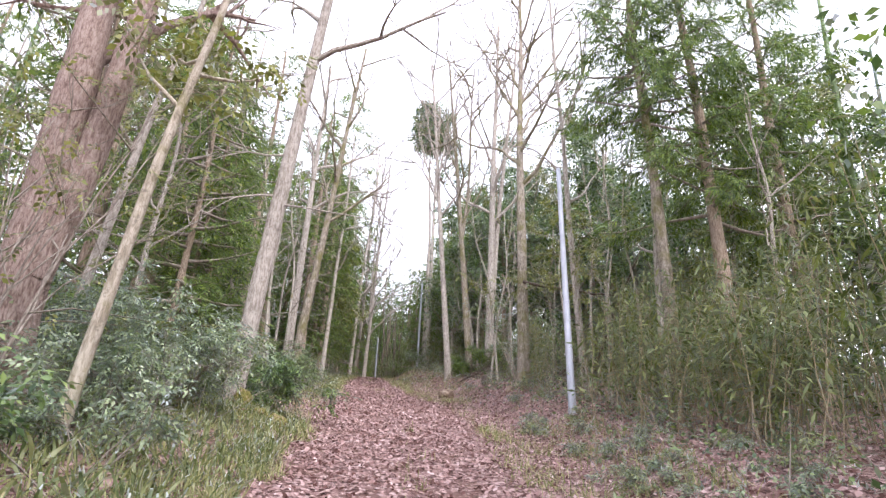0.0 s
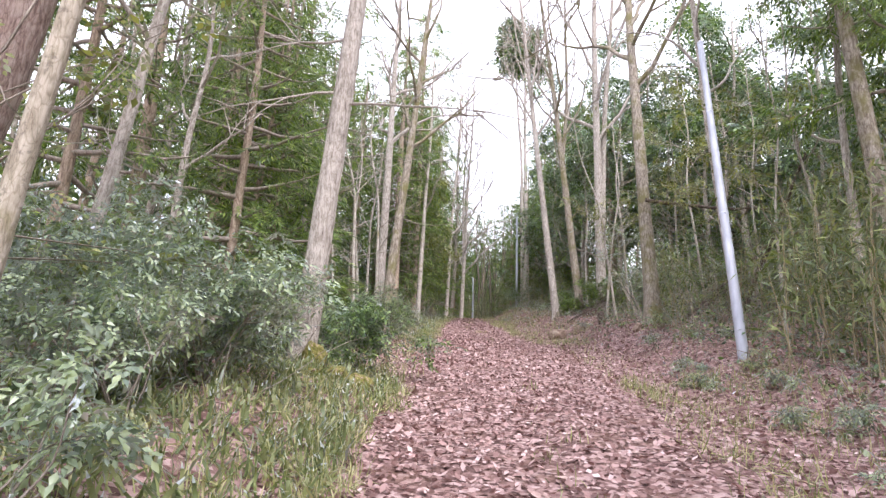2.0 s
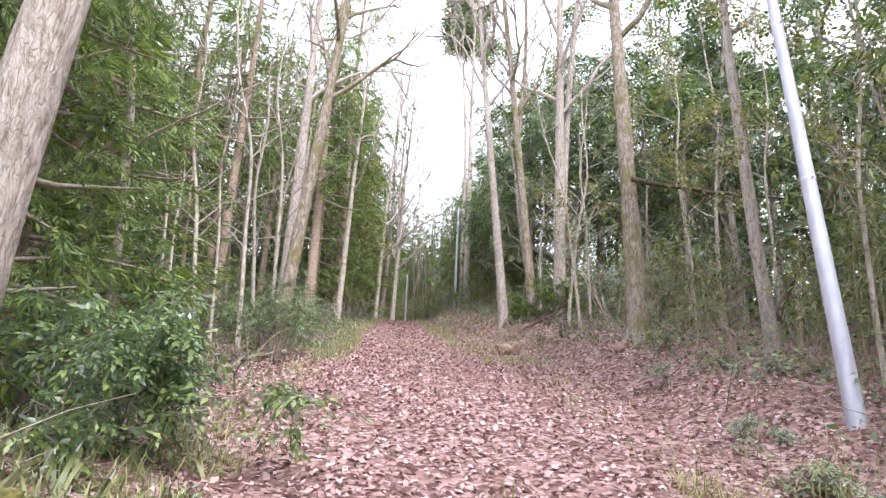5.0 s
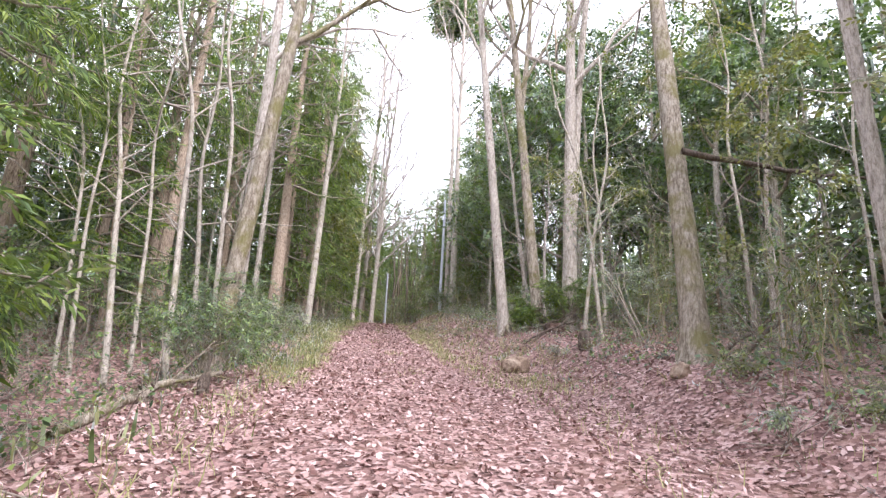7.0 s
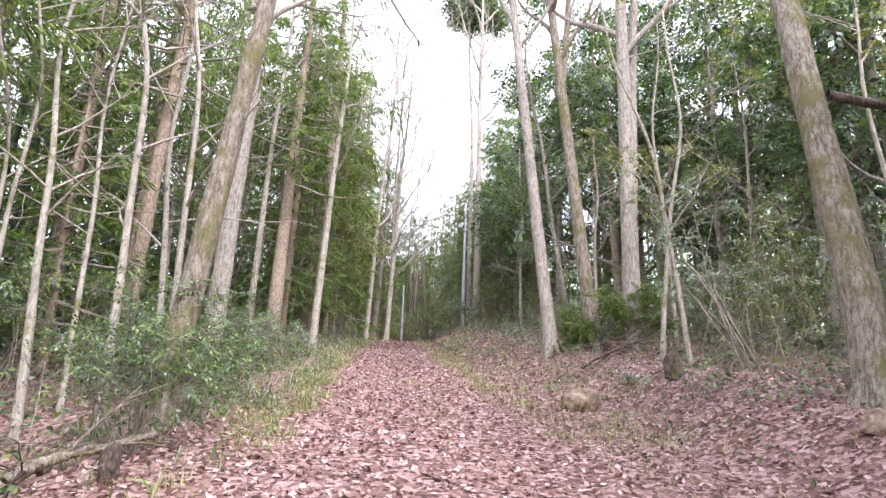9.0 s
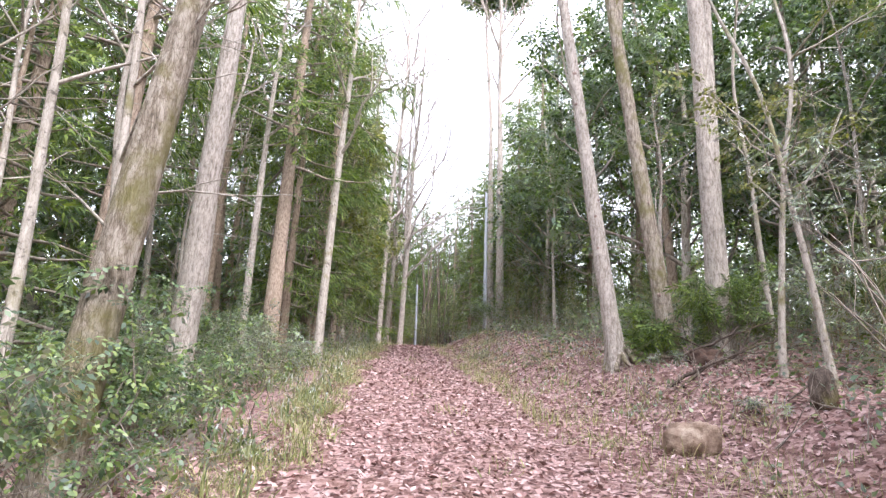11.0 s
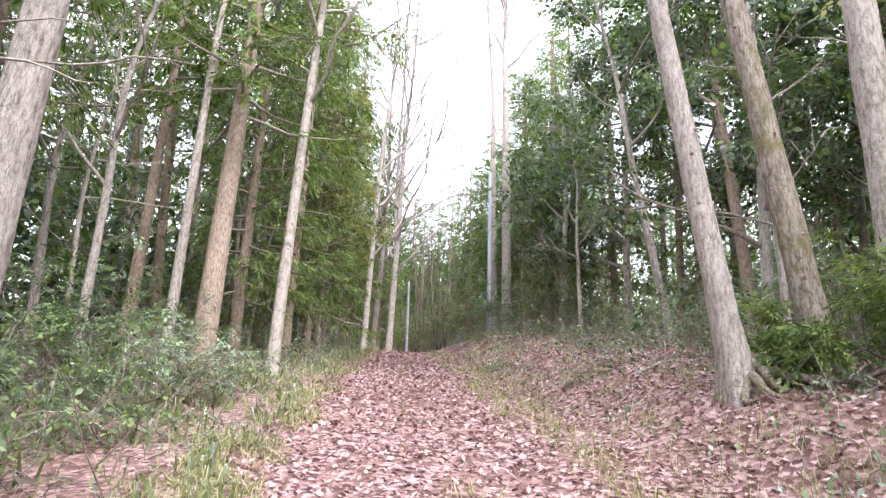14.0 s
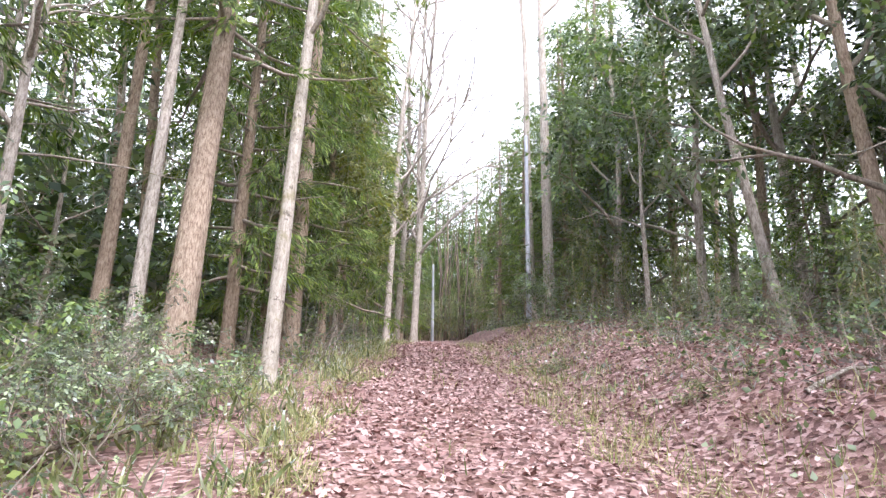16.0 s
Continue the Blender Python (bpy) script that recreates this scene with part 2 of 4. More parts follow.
def ground_material():
    """Forest floor: brown earth under a mat of broken dry leaves."""
    m, nodes, links = material("leaf_covered_earth")
    tex = nodes.new("ShaderNodeTexCoord")
    warp = noise_node(nodes, links, tex.outputs["Object"], 9, 3)
    wv = nodes.new("ShaderNodeVectorMath")
    wv.operation = "MULTIPLY_ADD"
    wv.inputs[1].default_value = (0.08, 0.08, 0.08)
    links.new(warp.outputs["Color"], wv.inputs[0])
    links.new(tex.outputs["Object"], wv.inputs[2])
    vor = nodes.new("ShaderNodeTexVoronoi")
    vor.inputs["Scale"].default_value = 17
    links.new(wv.outputs[0], vor.inputs["Vector"])
    sep = nodes.new("ShaderNodeSeparateColor")
    links.new(vor.outputs["Color"], sep.inputs[0])
    col = ramp(nodes, [(0.0, (0.08, 0.044, 0.037)), (0.4, (0.21, 0.125, 0.11)), (0.75, (0.36, 0.24, 0.215)), (1.0, (0.50, 0.37, 0.34))])
    links.new(sep.outputs[0], col.inputs[0])
    earth = noise_node(nodes, links, tex.outputs["Object"], 1.3, 6, 0.65)
    er = ramp(nodes, [(0.50, (0, 0, 0)), (0.66, (0.5, 0.5, 0.5))])
    links.new(earth.outputs["Fac"], er.inputs[0])
    fine = noise_node(nodes, links, tex.outputs["Object"], 30, 5)
    ec = ramp(nodes, [(0.3, (0.12, 0.065, 0.045)), (0.7, (0.27, 0.165, 0.115))])
    links.new(fine.outputs["Fac"], ec.inputs[0])
    mx = nodes.new("ShaderNodeMix")
    mx.data_type = "RGBA"
    links.new(er.outputs[0], mx.inputs[0])
    links.new(col.outputs[0], mx.inputs[6])
    links.new(ec.outputs[0], mx.inputs[7])
    p = nodes.new("ShaderNodeBsdfPrincipled")
    p.inputs["Roughness"].default_value = 0.9
    p.inputs["Specular IOR Level"].default_value = 0.2
    links.new(mx.outputs[2], p.inputs["Base Color"])
    h = nodes.new("ShaderNodeMath")
    h.operation = "MULTIPLY_ADD"
    h.inputs[1].default_value = 0.7
    links.new(vor.outputs["Distance"], h.inputs[0])
    links.new(fine.outputs["Fac"], h.inputs[2])
    bump = nodes.new("ShaderNodeBump")
    bump.inputs["Strength"].default_value, bump.inputs["Distance"].default_value = 0.7, 0.03
    links.new(h.outputs[0], bump.inputs["Height"])
    links.new(bump.outputs[0], p.inputs["Normal"])
    o = nodes.new("ShaderNodeOutputMaterial")
    links.new(p.outputs[0], o.inputs[0])
    return m


EARTH = ground_material()


# ---- mesh building ----
class Buf:
    """Collects vertices and faces (three or four corners) as arrays."""

    def __init__(self):
        self.v, self.f3, self.f4, self.n = [], [], [], 0

    def add(self, verts, tris=None, quads=None):
        verts = np.asarray(verts, float).reshape(-1, 3)
        if tris is not None and len(tris):
            self.f3.append(np.asarray(tris) + self.n)
        if quads is not None and len(quads):
            self.f4.append(np.asarray(quads) + self.n)
        self.v.append(verts)
        self.n += len(verts)

    def mesh(self, name, mat, smooth=True):
        v = np.concatenate(self.v)
        f3 = np.concatenate(self.f3) if self.f3 else np.zeros((0, 3), int)
        f4 = np.concatenate(self.f4) if self.f4 else np.zeros((0, 4), int)
        me = bpy.data.meshes.new(name)
        me.vertices.add(len(v))
        me.vertices.foreach_set("co", v.ravel())
        loops = np.concatenate([f3.ravel(), f4.ravel()]).astype(np.int32)
        me.loops.add(len(loops))
        me.loops.foreach_set("vertex_index", loops)
        starts = np.concatenate([np.arange(len(f3)) * 3, len(f3) * 3 + np.arange(len(f4)) * 4]).astype(np.int32)
        me.polygons.add(len(starts))
        me.polygons.foreach_set("loop_start", starts)
        me.polygons.foreach_set("use_smooth", np.full(len(starts), smooth))
        me.update(calc_edges=True)
        me.materials.append(mat)
        return me


def thing(name, place, label, category, group=""):
    """An Empty at a thing's base, which parents its parts."""
    e = new(name)
    e.empty_display_size = 0.2
    e.location = place
    return tagged(e, label, category, group)


def part(name, buf, mat, parent, label="", smooth=True):
    me = buf if isinstance(buf, bpy.types.Mesh) else buf.mesh(name, mat, smooth)
    ob = new(name, me)
    ob.parent = parent
    return tagged(ob, label) if label else ob


def wobble(p, scale, seed=0.0):
    """Smooth noise about 0, from sums of sines; p is an array of points."""
    p = np.asarray(p) * scale
    a = np.sin(p[..., 0] * 1.7 + p[..., 1] * 0.9 + seed) + np.sin(p[..., 1] * 2.3 - p[..., 2] * 1.1 + seed * 2.1)
    b = np.sin(p[..., 2] * 1.9 + p[..., 0] * 1.3 + seed * 0.7) + np.sin((p[..., 0] + p[..., 1] - p[..., 2]) * 3.1 + seed * 1.3)
    return (a + b) * 0.25


def tube(buf, pts, radii, sides=8, rough=0.0, flare=0.0, seed=0.0, cap=True):
    """A tapered, uneven tube along points. flare: root buttresses at its foot."""
    pts, radii = np.asarray(pts, float), np.asarray(radii, float)
    tan = np.gradient(pts, axis=0)
    tan /= np.linalg.norm(tan, axis=1, keepdims=True) + 1e-9
    ref = np.array([1.0, 0, 0]) if abs(tan[0][0]) < 0.8 else np.array([0, 1.0, 0])
    u = np.cross(tan, ref)
    u /= np.linalg.norm(u, axis=1, keepdims=True)
    w = np.cross(tan, u)
    ang = np.linspace(0, 2 * np.pi, sides, endpoint=False)
    r = np.repeat(radii[:, None], sides, 1)
    ring = u[:, None] * np.cos(ang)[None, :, None] + w[:, None] * np.sin(ang)[None, :, None]
    if rough or flare:
        foot = np.exp(-np.linalg.norm(pts - pts[0], axis=1) / 0.35)[:, None]
        r = r * (1 + flare * foot * (0.6 + 0.7 * np.maximum(0, np.sin(ang * 4 + seed))[None] + 0.3 * np.sin(ang * 7 + seed * 2)[None]))
        q = pts[:, None] + ring * radii[0]
        r = r * (1 + rough * wobble(q * np.array([1, 1, 0.5]), 9, seed) + rough * 0.8 * wobble(q, 2.6, seed + 3) + 0.4 * rough * np.sin(ang * 9 + 3 * wobble(q, 1.5))[:, :])
    v = pts[:, None] + ring * r[..., None]
    k = len(pts)
    i = np.arange(k - 1)[:, None] * sides
    j = np.arange(sides)[None]
    jn = (j + 1) % sides
    quads = np.stack([i + j, i + jn, i + sides + jn, i + sides + j], -1).reshape(-1, 4)
    verts = v.reshape(-1, 3)
    tris = None
    if cap:
        verts = np.concatenate([verts, pts[-1:] + tan[-1:] * radii[-1]])
        t = (k - 1) * sides
        tris = [(t + a, t + (a + 1) % sides, k * sides) for a in range(sides)]
    buf.add(verts, tris, quads)


def turns(rng, n, droop=0.0, spread=1.0):
    """n random turning matrices; x is a leaf's length. droop tips it downwards."""
    yaw = rng.uniform(0, 2 * np.pi, n)
    pit = rng.normal(-droop, 0.45 * spread, n)
    rol = rng.normal(0, 0.6 * spread, n)
    return frames_of(yaw, pit, rol)


def frames_of(yaw, pit, rol):
    cy, sy, cp, sp, cr, sr = np.cos(yaw), np.sin(yaw), np.cos(pit), np.sin(pit), np.cos(rol), np.sin(rol)
    x = np.stack([cy * cp, sy * cp, sp], -1)
    y0 = np.stack([-sy, cy, 0 * cy], -1)
    z0 = np.cross(x, y0)
    y = y0 * cr[:, None] + z0 * sr[:, None]
    z = np.cross(x, y)
    return np.stack([x, y, z], -1)


def scatter(buf, template, places, mats, sizes):
    """Puts a small template (vertices, triangles, quads) at many places."""
    tv, t3, t4 = template
    n, k = len(places), len(tv)
    if not n:
        return
    sizes = np.asarray(sizes, float)
    sizes = sizes[:, None, None] if sizes.ndim == 1 else sizes[:, None, :]
    v = np.einsum("nij,nkj->nki", mats, tv[None] * sizes) + places[:, None]
    base = (np.arange(n) * k)[:, None, None]
    buf.add(v, (t3[None] + base).reshape(-1, 3) if len(t3) else None, (t4[None] + base).reshape(-1, 4) if len(t4) else None)


NO3, NO4 = np.zeros((0, 3), int), np.zeros((0, 4), int)
# a pointed leaf folded on its midrib: stalk, two half blades, tip
LEAF = (np.array([(0, 0, 0), (0.42, 0.24, 0.08), (1, 0, -0.06), (0.42, -0.24, 0.08), (0.5, 0, 0.0)]), NO3, np.array([(0, 4, 2, 1), (0, 3, 2, 4)]))
DIAMOND = (np.array([(0, 0, 0), (0.45, 0.27, 0.06), (1, 0, -0.05), (0.45, -0.27, 0.06)]), NO3, np.array([(0, 3, 2, 1)]))
BLADE = (np.array([(0, -0.035, 0), (0, 0.035, 0), (0.45, 0.03, 0.05), (0.45, -0.03, 0.05), (0.8, 0.018, -0.03), (0.8, -0.018, -0.03), (1.0, 0, -0.16)]),
         np.array([(5, 4, 6)]), np.array([(0, 3, 2, 1), (3, 5, 4, 2)]))


def spray_of(template, count, seed, spread=0.5, size=0.3, droop=0.2):
    """A twig of leaves set alternately along it, one unit long."""
    rng = np.random.default_rng(seed)
    b = Buf()
    s = np.linspace(0.1, 1, count)
    side = np.where(np.arange(count) % 2, 1, -1)
    places = np.stack([s, 0.05 * side, -0.12 * s * s], -1)
    yaw = side * (0.95 - 0.7 * s) * spread * 2 + rng.normal(0, 0.2, count)
    scatter(b, template, places, frames_of(yaw, rng.normal(-droop, 0.25, count), rng.normal(0, 0.4, count)), size * rng.uniform(0.8, 1.2, count))
    v = np.concatenate(b.v)
    return v, np.concatenate(b.f3) if b.f3 else NO3, np.concatenate(b.f4) if b.f4 else NO4


TWIG_SPRAY = spray_of(DIAMOND, 8, 1, 0.55, 0.34)
BROAD_SPRAY = spray_of(LEAF, 7, 2, 0.6, 0.42)
NEEDLE = (np.array([(0, 0, 0), (0.4, 0.12, 0.04), (1, 0, -0.08), (0.4, -0.12, 0.04)]), NO3, np.array([(0, 3, 2, 1)]))
FROND = spray_of(NEEDLE, 17, 3, 0.62, 0.36, 0.25)
FINE_NEEDLE = (np.array([(0, 0, 0), (0.4, 0.065, 0.03), (1, 0, -0.12), (0.4, -0.065, 0.03)]), NO3, np.array([(0, 3, 2, 1)]))
MID_FROND = spray_of((NEEDLE[0] * np.array([1, 0.62, 1]), NO3, NEEDLE[2]), 25, 5, 0.6, 0.29, 0.3)
FINE_FROND = spray_of(FINE_NEEDLE, 34, 4, 0.58, 0.3, 0.3)


def branch(rng, start, way, length, steps, up=0.0, wander=0.18):
    """A wandering line of points."""
    pts, d = [np.array(start, float)], np.array(way, float)
    d /= np.linalg.norm(d)
    for _ in range(steps):
        d = d + rng.normal(0, wander, 3) + np.array([0, 0, up])
        d /= np.linalg.norm(d)
        pts.append(pts[-1] + d * length / steps)
    return np.array(pts)


def limbs(buf, rng, start, way, length, r, depth, up=0.03, tips=None, sides=5, split=3, wander=0.16, fine=None):
    """A limb with its boughs and twigs; collects the outer points in tips. fine: a list that takes each bough apart from the limb."""
    steps = 6 if depth > 1 else 4
    pts = branch(rng, start, way, length, steps, up, wander)
    tube(buf, pts, np.linspace(r, r * 0.3 if depth else r * 0.25, len(pts)), sides, cap=False)
    if tips is not None and depth <= 1:
        tips.extend(pts[2:])
    if depth:
        for _ in range(split):
            i = rng.integers(2, len(pts))
            d = pts[i] - pts[i - 1]
            d = d / np.linalg.norm(d) + rng.normal(0, 0.55, 3)
            if fine is not None:
                fine.append(Buf())
            limbs(buf if fine is None else fine[-1], rng, pts[i], d, length * rng.uniform(0.4, 0.65), r * 0.5, depth - 1, up, tips, max(3, sides - 1), split, wander)


# ---- the lie of the land ----
def path_left(y):
    return np.interp(y, [-20, 6.5, 12.5, 20, 28, 34, 43, 66, 90], [-1.6, -1.85, -2.5, -3.6, -4.4, -5.1, -5.6, -7.4, -7.0])


def path_right(y):
    return np.interp(y, [-20, 7, 14, 20, 25, 33, 43, 66, 90], [1.4, 1.35, 1.2, 0.6, -0.5, -2.2, -3.6, -5.4, -5.0])


def bank_foot(y):
    return np.interp(y, [-20, 12, 22, 26, 31, 44, 66], [2.5, 2.4, 1.4, 0.75, -1.0, -3.3, -5.0])


def smooth(a, b, x):
    s = np.clip((x - a) / (b - a), 0, 1)
    return s * s * (3 - 2 * s)


def slope(y):
    """Height of the hillside's even climb, which levels out far behind and far ahead."""
    return math.tan(radians(TILT)) * np.interp(y, [-1600, -45, -20, 95, 130, 180, 1600], [-32, -32, -20, 95, 118, 128, 128]) - EYE * (1 / math.cos(radians(TILT)) - 1)


def ground_z(x, y):
    x, y = np.asarray(x, float), np.asarray(y, float)
    dr = np.maximum(0, x - bank_foot(y))
    right = (0.78 * smooth(-0.1, 1.9, dr) + 0.05 * np.maximum(0, dr - 1.5)) * np.interp(y, [9, 15, 21], [0.62, 0.62, 1.0])
    dl = np.maximum(0, path_left(y) - x)
    left = 0.5 * smooth(0.0, 1.6, dl) * (1 - smooth(11, 15, y)) - 0.9 * smooth(1.2, 4.0, dl) * smooth(12.5, 16, y) * (1 - smooth(21, 27, y))
    far = -0.07 * np.maximum(0, y - 44) * (1 - smooth(66, 120, y)) - 1.4 * smooth(66, 120, y)
    p = np.stack([x, y, 0 * x], -1)
    near = np.exp(-((x + 0.12 * y) / 14) ** 2)
    dip = -0.1 * np.exp(-((y - 25) / 3.5) ** 2)
    return slope(y) + dip + right + left + far + 0.045 * wobble(p, 1.6) * near + 0.02 * wobble(p, 6.0, 2.0) * near


def gz(x, y):
    return float(ground_z(x, y))


# the ground: one sheet, fine round the path and coarse out to the horizon
_xs = np.concatenate([-14 - np.geomspace(1, 1500, 26)[::-1], np.arange(-14, 10.01, 0.26), 10 + np.geomspace(1, 1500, 26)])
_ys = np.concatenate([-6 - np.geomspace(1, 1500, 22)[::-1], np.arange(-6, 70.01, 0.32), 70 + np.geomspace(1, 1500, 22)])
_gx, _gy = np.meshgrid(_xs, _ys)
_b = Buf()
_k = np.arange(_gx.size).reshape(_gx.shape)
_b.add(np.stack([_gx, _gy, ground_z(_gx, _gy)], -1), None, np.stack([_k[:-1, :-1], _k[:-1, 1:], _k[1:, 1:], _k[1:, :-1]], -1).reshape(-1, 4))
ground = new("ground", _b.mesh("ground", EARTH))
tagged(ground, "forest floor of brown earth under dry leaves", "ground", kind="structure")


# ---- kinds of plants ----
def trunk_line(x, y, lean, height, bend=0.0, seed=0, steps=16, ease=0.0):
    """Points up a trunk from the ground: a lean (metres sideways per metre up) and a slow bend."""
    s = np.linspace(0, 1, steps) ** 1.25
    z0 = gz(x, y) - 0.2
    h = s * height
    wig = 0.035 * height * bend
    px = x + lean[0] * h * (1 - ease * s) + wig * np.sin(s * 5.1 + seed) * s
    py = y + lean[1] * h + wig * np.cos(s * 4.3 + seed * 1.7) * s
    pts = np.stack([px, py, z0 + h], -1)
    pts[:, 0] += wig * 0.25 * np.sin(s * 15 + seed) * s
    return pts


def along(pts, s):
    i = s * (len(pts) - 1)
    k = min(int(i), len(pts) - 2)
    return pts[k] + (pts[k + 1] - pts[k]) * (i - k)


def leaf_cloud(buf, rng, tips, template, per_tip, reach, size, droop=0.25):
    tips = np.asarray(tips)
    n = len(tips) * per_tip
    places = np.repeat(tips, per_tip, 0) + rng.normal(0, reach, (n, 3)) * np.array([1, 1, 0.7])
    scatter(buf, template, places, turns(rng, n, droop), size * rng.uniform(0.65, 1.3, n))


def shift(buf, origin):
    for v in buf.v:
        v -= np.asarray(origin)
    return buf


def tree(name, x, y, height, r0, label, bark, kind="bare", lean=(0, 0), bend=0.5, seed=1, crown_from=0.45, boughs=9, reach=3.0,
         leaf=None, dense=1.0, r_top=0.25, flare=0.5, group="", fork=None, rough=0.06, sides=14, rise=0.75, spray=0.55, whorls=None, ease=0.25, split=3, frond=None):
    """One tree: trunk, boughs and crown. kind: bare, broad or cedar. fork: (share of height, sideways lean) of a second stem."""
    rng = np.random.default_rng(seed)
    pts = trunk_line(x, y, lean, height, bend, seed, ease=ease)
    origin = pts[0].copy()
    t = thing(name, origin, label, "tree", group)
    rad = r0 * (1 - (1 - r_top) * np.linspace(0, 1, len(pts)) ** 1.25 ** 0.9)
    fine = trunk_line(x, y, lean, height, bend, seed, 34, ease)
    b = Buf()
    tube(b, fine, np.interp(np.linspace(0, 1, 34), np.linspace(0, 1, 16), rad), sides, rough, flare, seed)
    part("trunk", shift(b, origin), bark, t)
    stems = [pts]
    if fork:
        b = Buf()
        p0 = along(pts, fork[0])
        n = 14
        s = np.linspace(0, 1, n)
        rest = height * (1 - fork[0] ** 1.25) * 0.95
        p = p0 + np.stack([fork[1] * rest * s ** 0.8 + 0.1 * np.sin(s * 6 + seed), 0.15 * np.sin(s * 5), rest * s], -1)
        tube(b, p, np.interp(fork[0], np.linspace(0, 1, 16), rad) * np.linspace(0.75, 0.25, n), 10, rough, 0, seed)
        part("stem", shift(b, origin), bark, t)
        stems.append(p)
    tips, leaves_buf = [], Buf()
    if kind == "cedar":
        wood = Buf()
        count = whorls or int(height * 3.4)
        for i in range(count):
            u = i / count
            s = crown_from + (1 - crown_from) * u
            p = along(pts, min(0.995, s ** 0.8))
            ang = i * 2.4 + rng.uniform(-0.5, 0.5)
            ln = reach * (1 - u) ** 0.75 * rng.uniform(0.65, 1.15) + 0.35
            way = np.array([math.cos(ang), math.sin(ang), rng.uniform(-0.35, 0.05)])
            q = branch(rng, p, way, ln, 5, 0.05, 0.1)
            tube(wood, q, np.linspace(0.035, 0.008, 6) * (0.5 + ln / reach), 4, cap=False)
            m = max(5, int(ln * 5.5 * dense))
            s2 = rng.uniform(0.25, 1, m)
            pl = np.stack([np.interp(s2, np.linspace(0, 1, 6), q[:, k]) for k in range(3)], -1) + rng.normal(0, 0.12, (m, 3))
            scatter(leaves_buf, frond or FROND, pl, frames_of(ang + rng.normal(0, 0.75, m), rng.normal(-0.35, 0.35, m), rng.normal(0, 0.5, m)), spray * rng.uniform(0.6, 1.25, m))
        tagged(part("branchwork", shift(wood, origin), TWIG, t), kind="stuff")
    else:
        for i in range(boughs):
            b, twigs = Buf(), []
            s = crown_from + (0.98 - crown_from) * (i + 0.5 * rng.random()) / boughs
            stem = stems[i % len(stems)] if s > 0.6 else pts
            p = along(stem, min(0.98, s))
            ang = i * 2.4 + rng.uniform(-0.6, 0.6)
            ln = reach * (1.15 - 0.6 * (s - crown_from)) * rng.uniform(0.7, 1.2)
            way = np.array([math.cos(ang), math.sin(ang), rise + rng.uniform(-0.25, 0.35)])
            limbs(b, rng, p, way, ln, r0 * 0.46 * (1.2 - 0.6 * s), 2, 0.05, tips, 5, split, fine=twigs)
            limb = part("limb", shift(b, origin), bark if kind == "bare" else TWIG, t)
            for twig in twigs:
                part("bough", shift(twig, origin), bark if kind == "bare" else TWIG, limb)
        if kind == "broad":
            leaf_cloud(leaves_buf, rng, tips, TWIG_SPRAY, max(1, int(2 * dense)), 0.32, spray)
    if leaves_buf.v:
        part("crown", shift(leaves_buf, origin), leaf or CEDAR, t)
    return t


def shrub(name, x, y, height, spread, label, leaf, seed=1, stems=7, dense=1.0, size=0.3, template=None, group="", lean=(0, 0), bark=None, split=2):
    """A shrub: several thin stems from the ground, twigs and leaves."""
    rng = np.random.default_rng(seed)
    origin = np.array([x, y, gz(x, y) - 0.03])
    t = thing(name, origin, label, "shrub", group)
    wood, green, tips = Buf(), Buf(), []
    for i in range(stems):
        a = rng.uniform(0, 6.28)
        foot = np.array([math.cos(a), math.sin(a), 0]) * rng.uniform(0.02, 0.3) * spread
        way = np.array([math.cos(a) * spread / height + lean[0], math.sin(a) * spread / height + lean[1], 1.1])
        limbs(wood, rng, foot, way, height * rng.uniform(0.6, 1.0), 0.009 + 0.004 * height, 2, 0.02, tips, 3, split, 0.14)
    leaf_cloud(green, rng, tips, template or TWIG_SPRAY, max(1, int(2 * dense)), 0.10 * spread, size, 0.2)
    tagged(part("branchwork", wood, bark or TWIG, t), kind="stuff")
    part("foliage", green, leaf, t)
    return t


def sapling(name, x, y, height, r, label, bark, seed=1, lean=(0, 0), bend=1.5, leaf=None, twigs=7, group="", size=0.35, start=0.35):
    """A thin young tree with a crooked stem, a few side shoots and, where it has them, leaves."""
    rng = np.random.default_rng(seed)
    pts = trunk_line(x, y, lean, height, bend, seed, 22)
    origin = pts[0].copy()
    t = thing(name, origin, label, "tree", group)
    b = Buf()
    tube(b, pts, np.linspace(r, r * 0.3, 22), 7, 0.05, 0.25, seed)
    part("trunk", shift(b, origin), bark, t)
    tips = []
    for i in range(twigs):
        wood = Buf()
        s = rng.uniform(start, 0.98)
        a = rng.uniform(0, 6.28)
        limbs(wood, rng, along(pts, s), (math.cos(a), math.sin(a), rng.uniform(0.3, 1.1)), height * rng.uniform(0.12, 0.25), r * 0.35, 1, 0.04, tips, 4, 3)
        part("branch", shift(wood, origin), bark, t)
    if leaf:
        g = Buf()
        leaf_cloud(g, rng, tips, TWIG_SPRAY, 2, 0.14, size)
        part("foliage", shift(g, origin), leaf, t)
    return t


def again(t, x, y, turn=0.0, size=1.0, tilt=(0.0, 0.0)):
    """A copy of a plant at another spot, turned and scaled."""
    return copy_thing(t, pose(x, y, gz(x, y) - (0.2 if t.get("category") == "tree" else 0.06), tilt[0], tilt[1], turn) @ Matrix.Scale(size, 4))


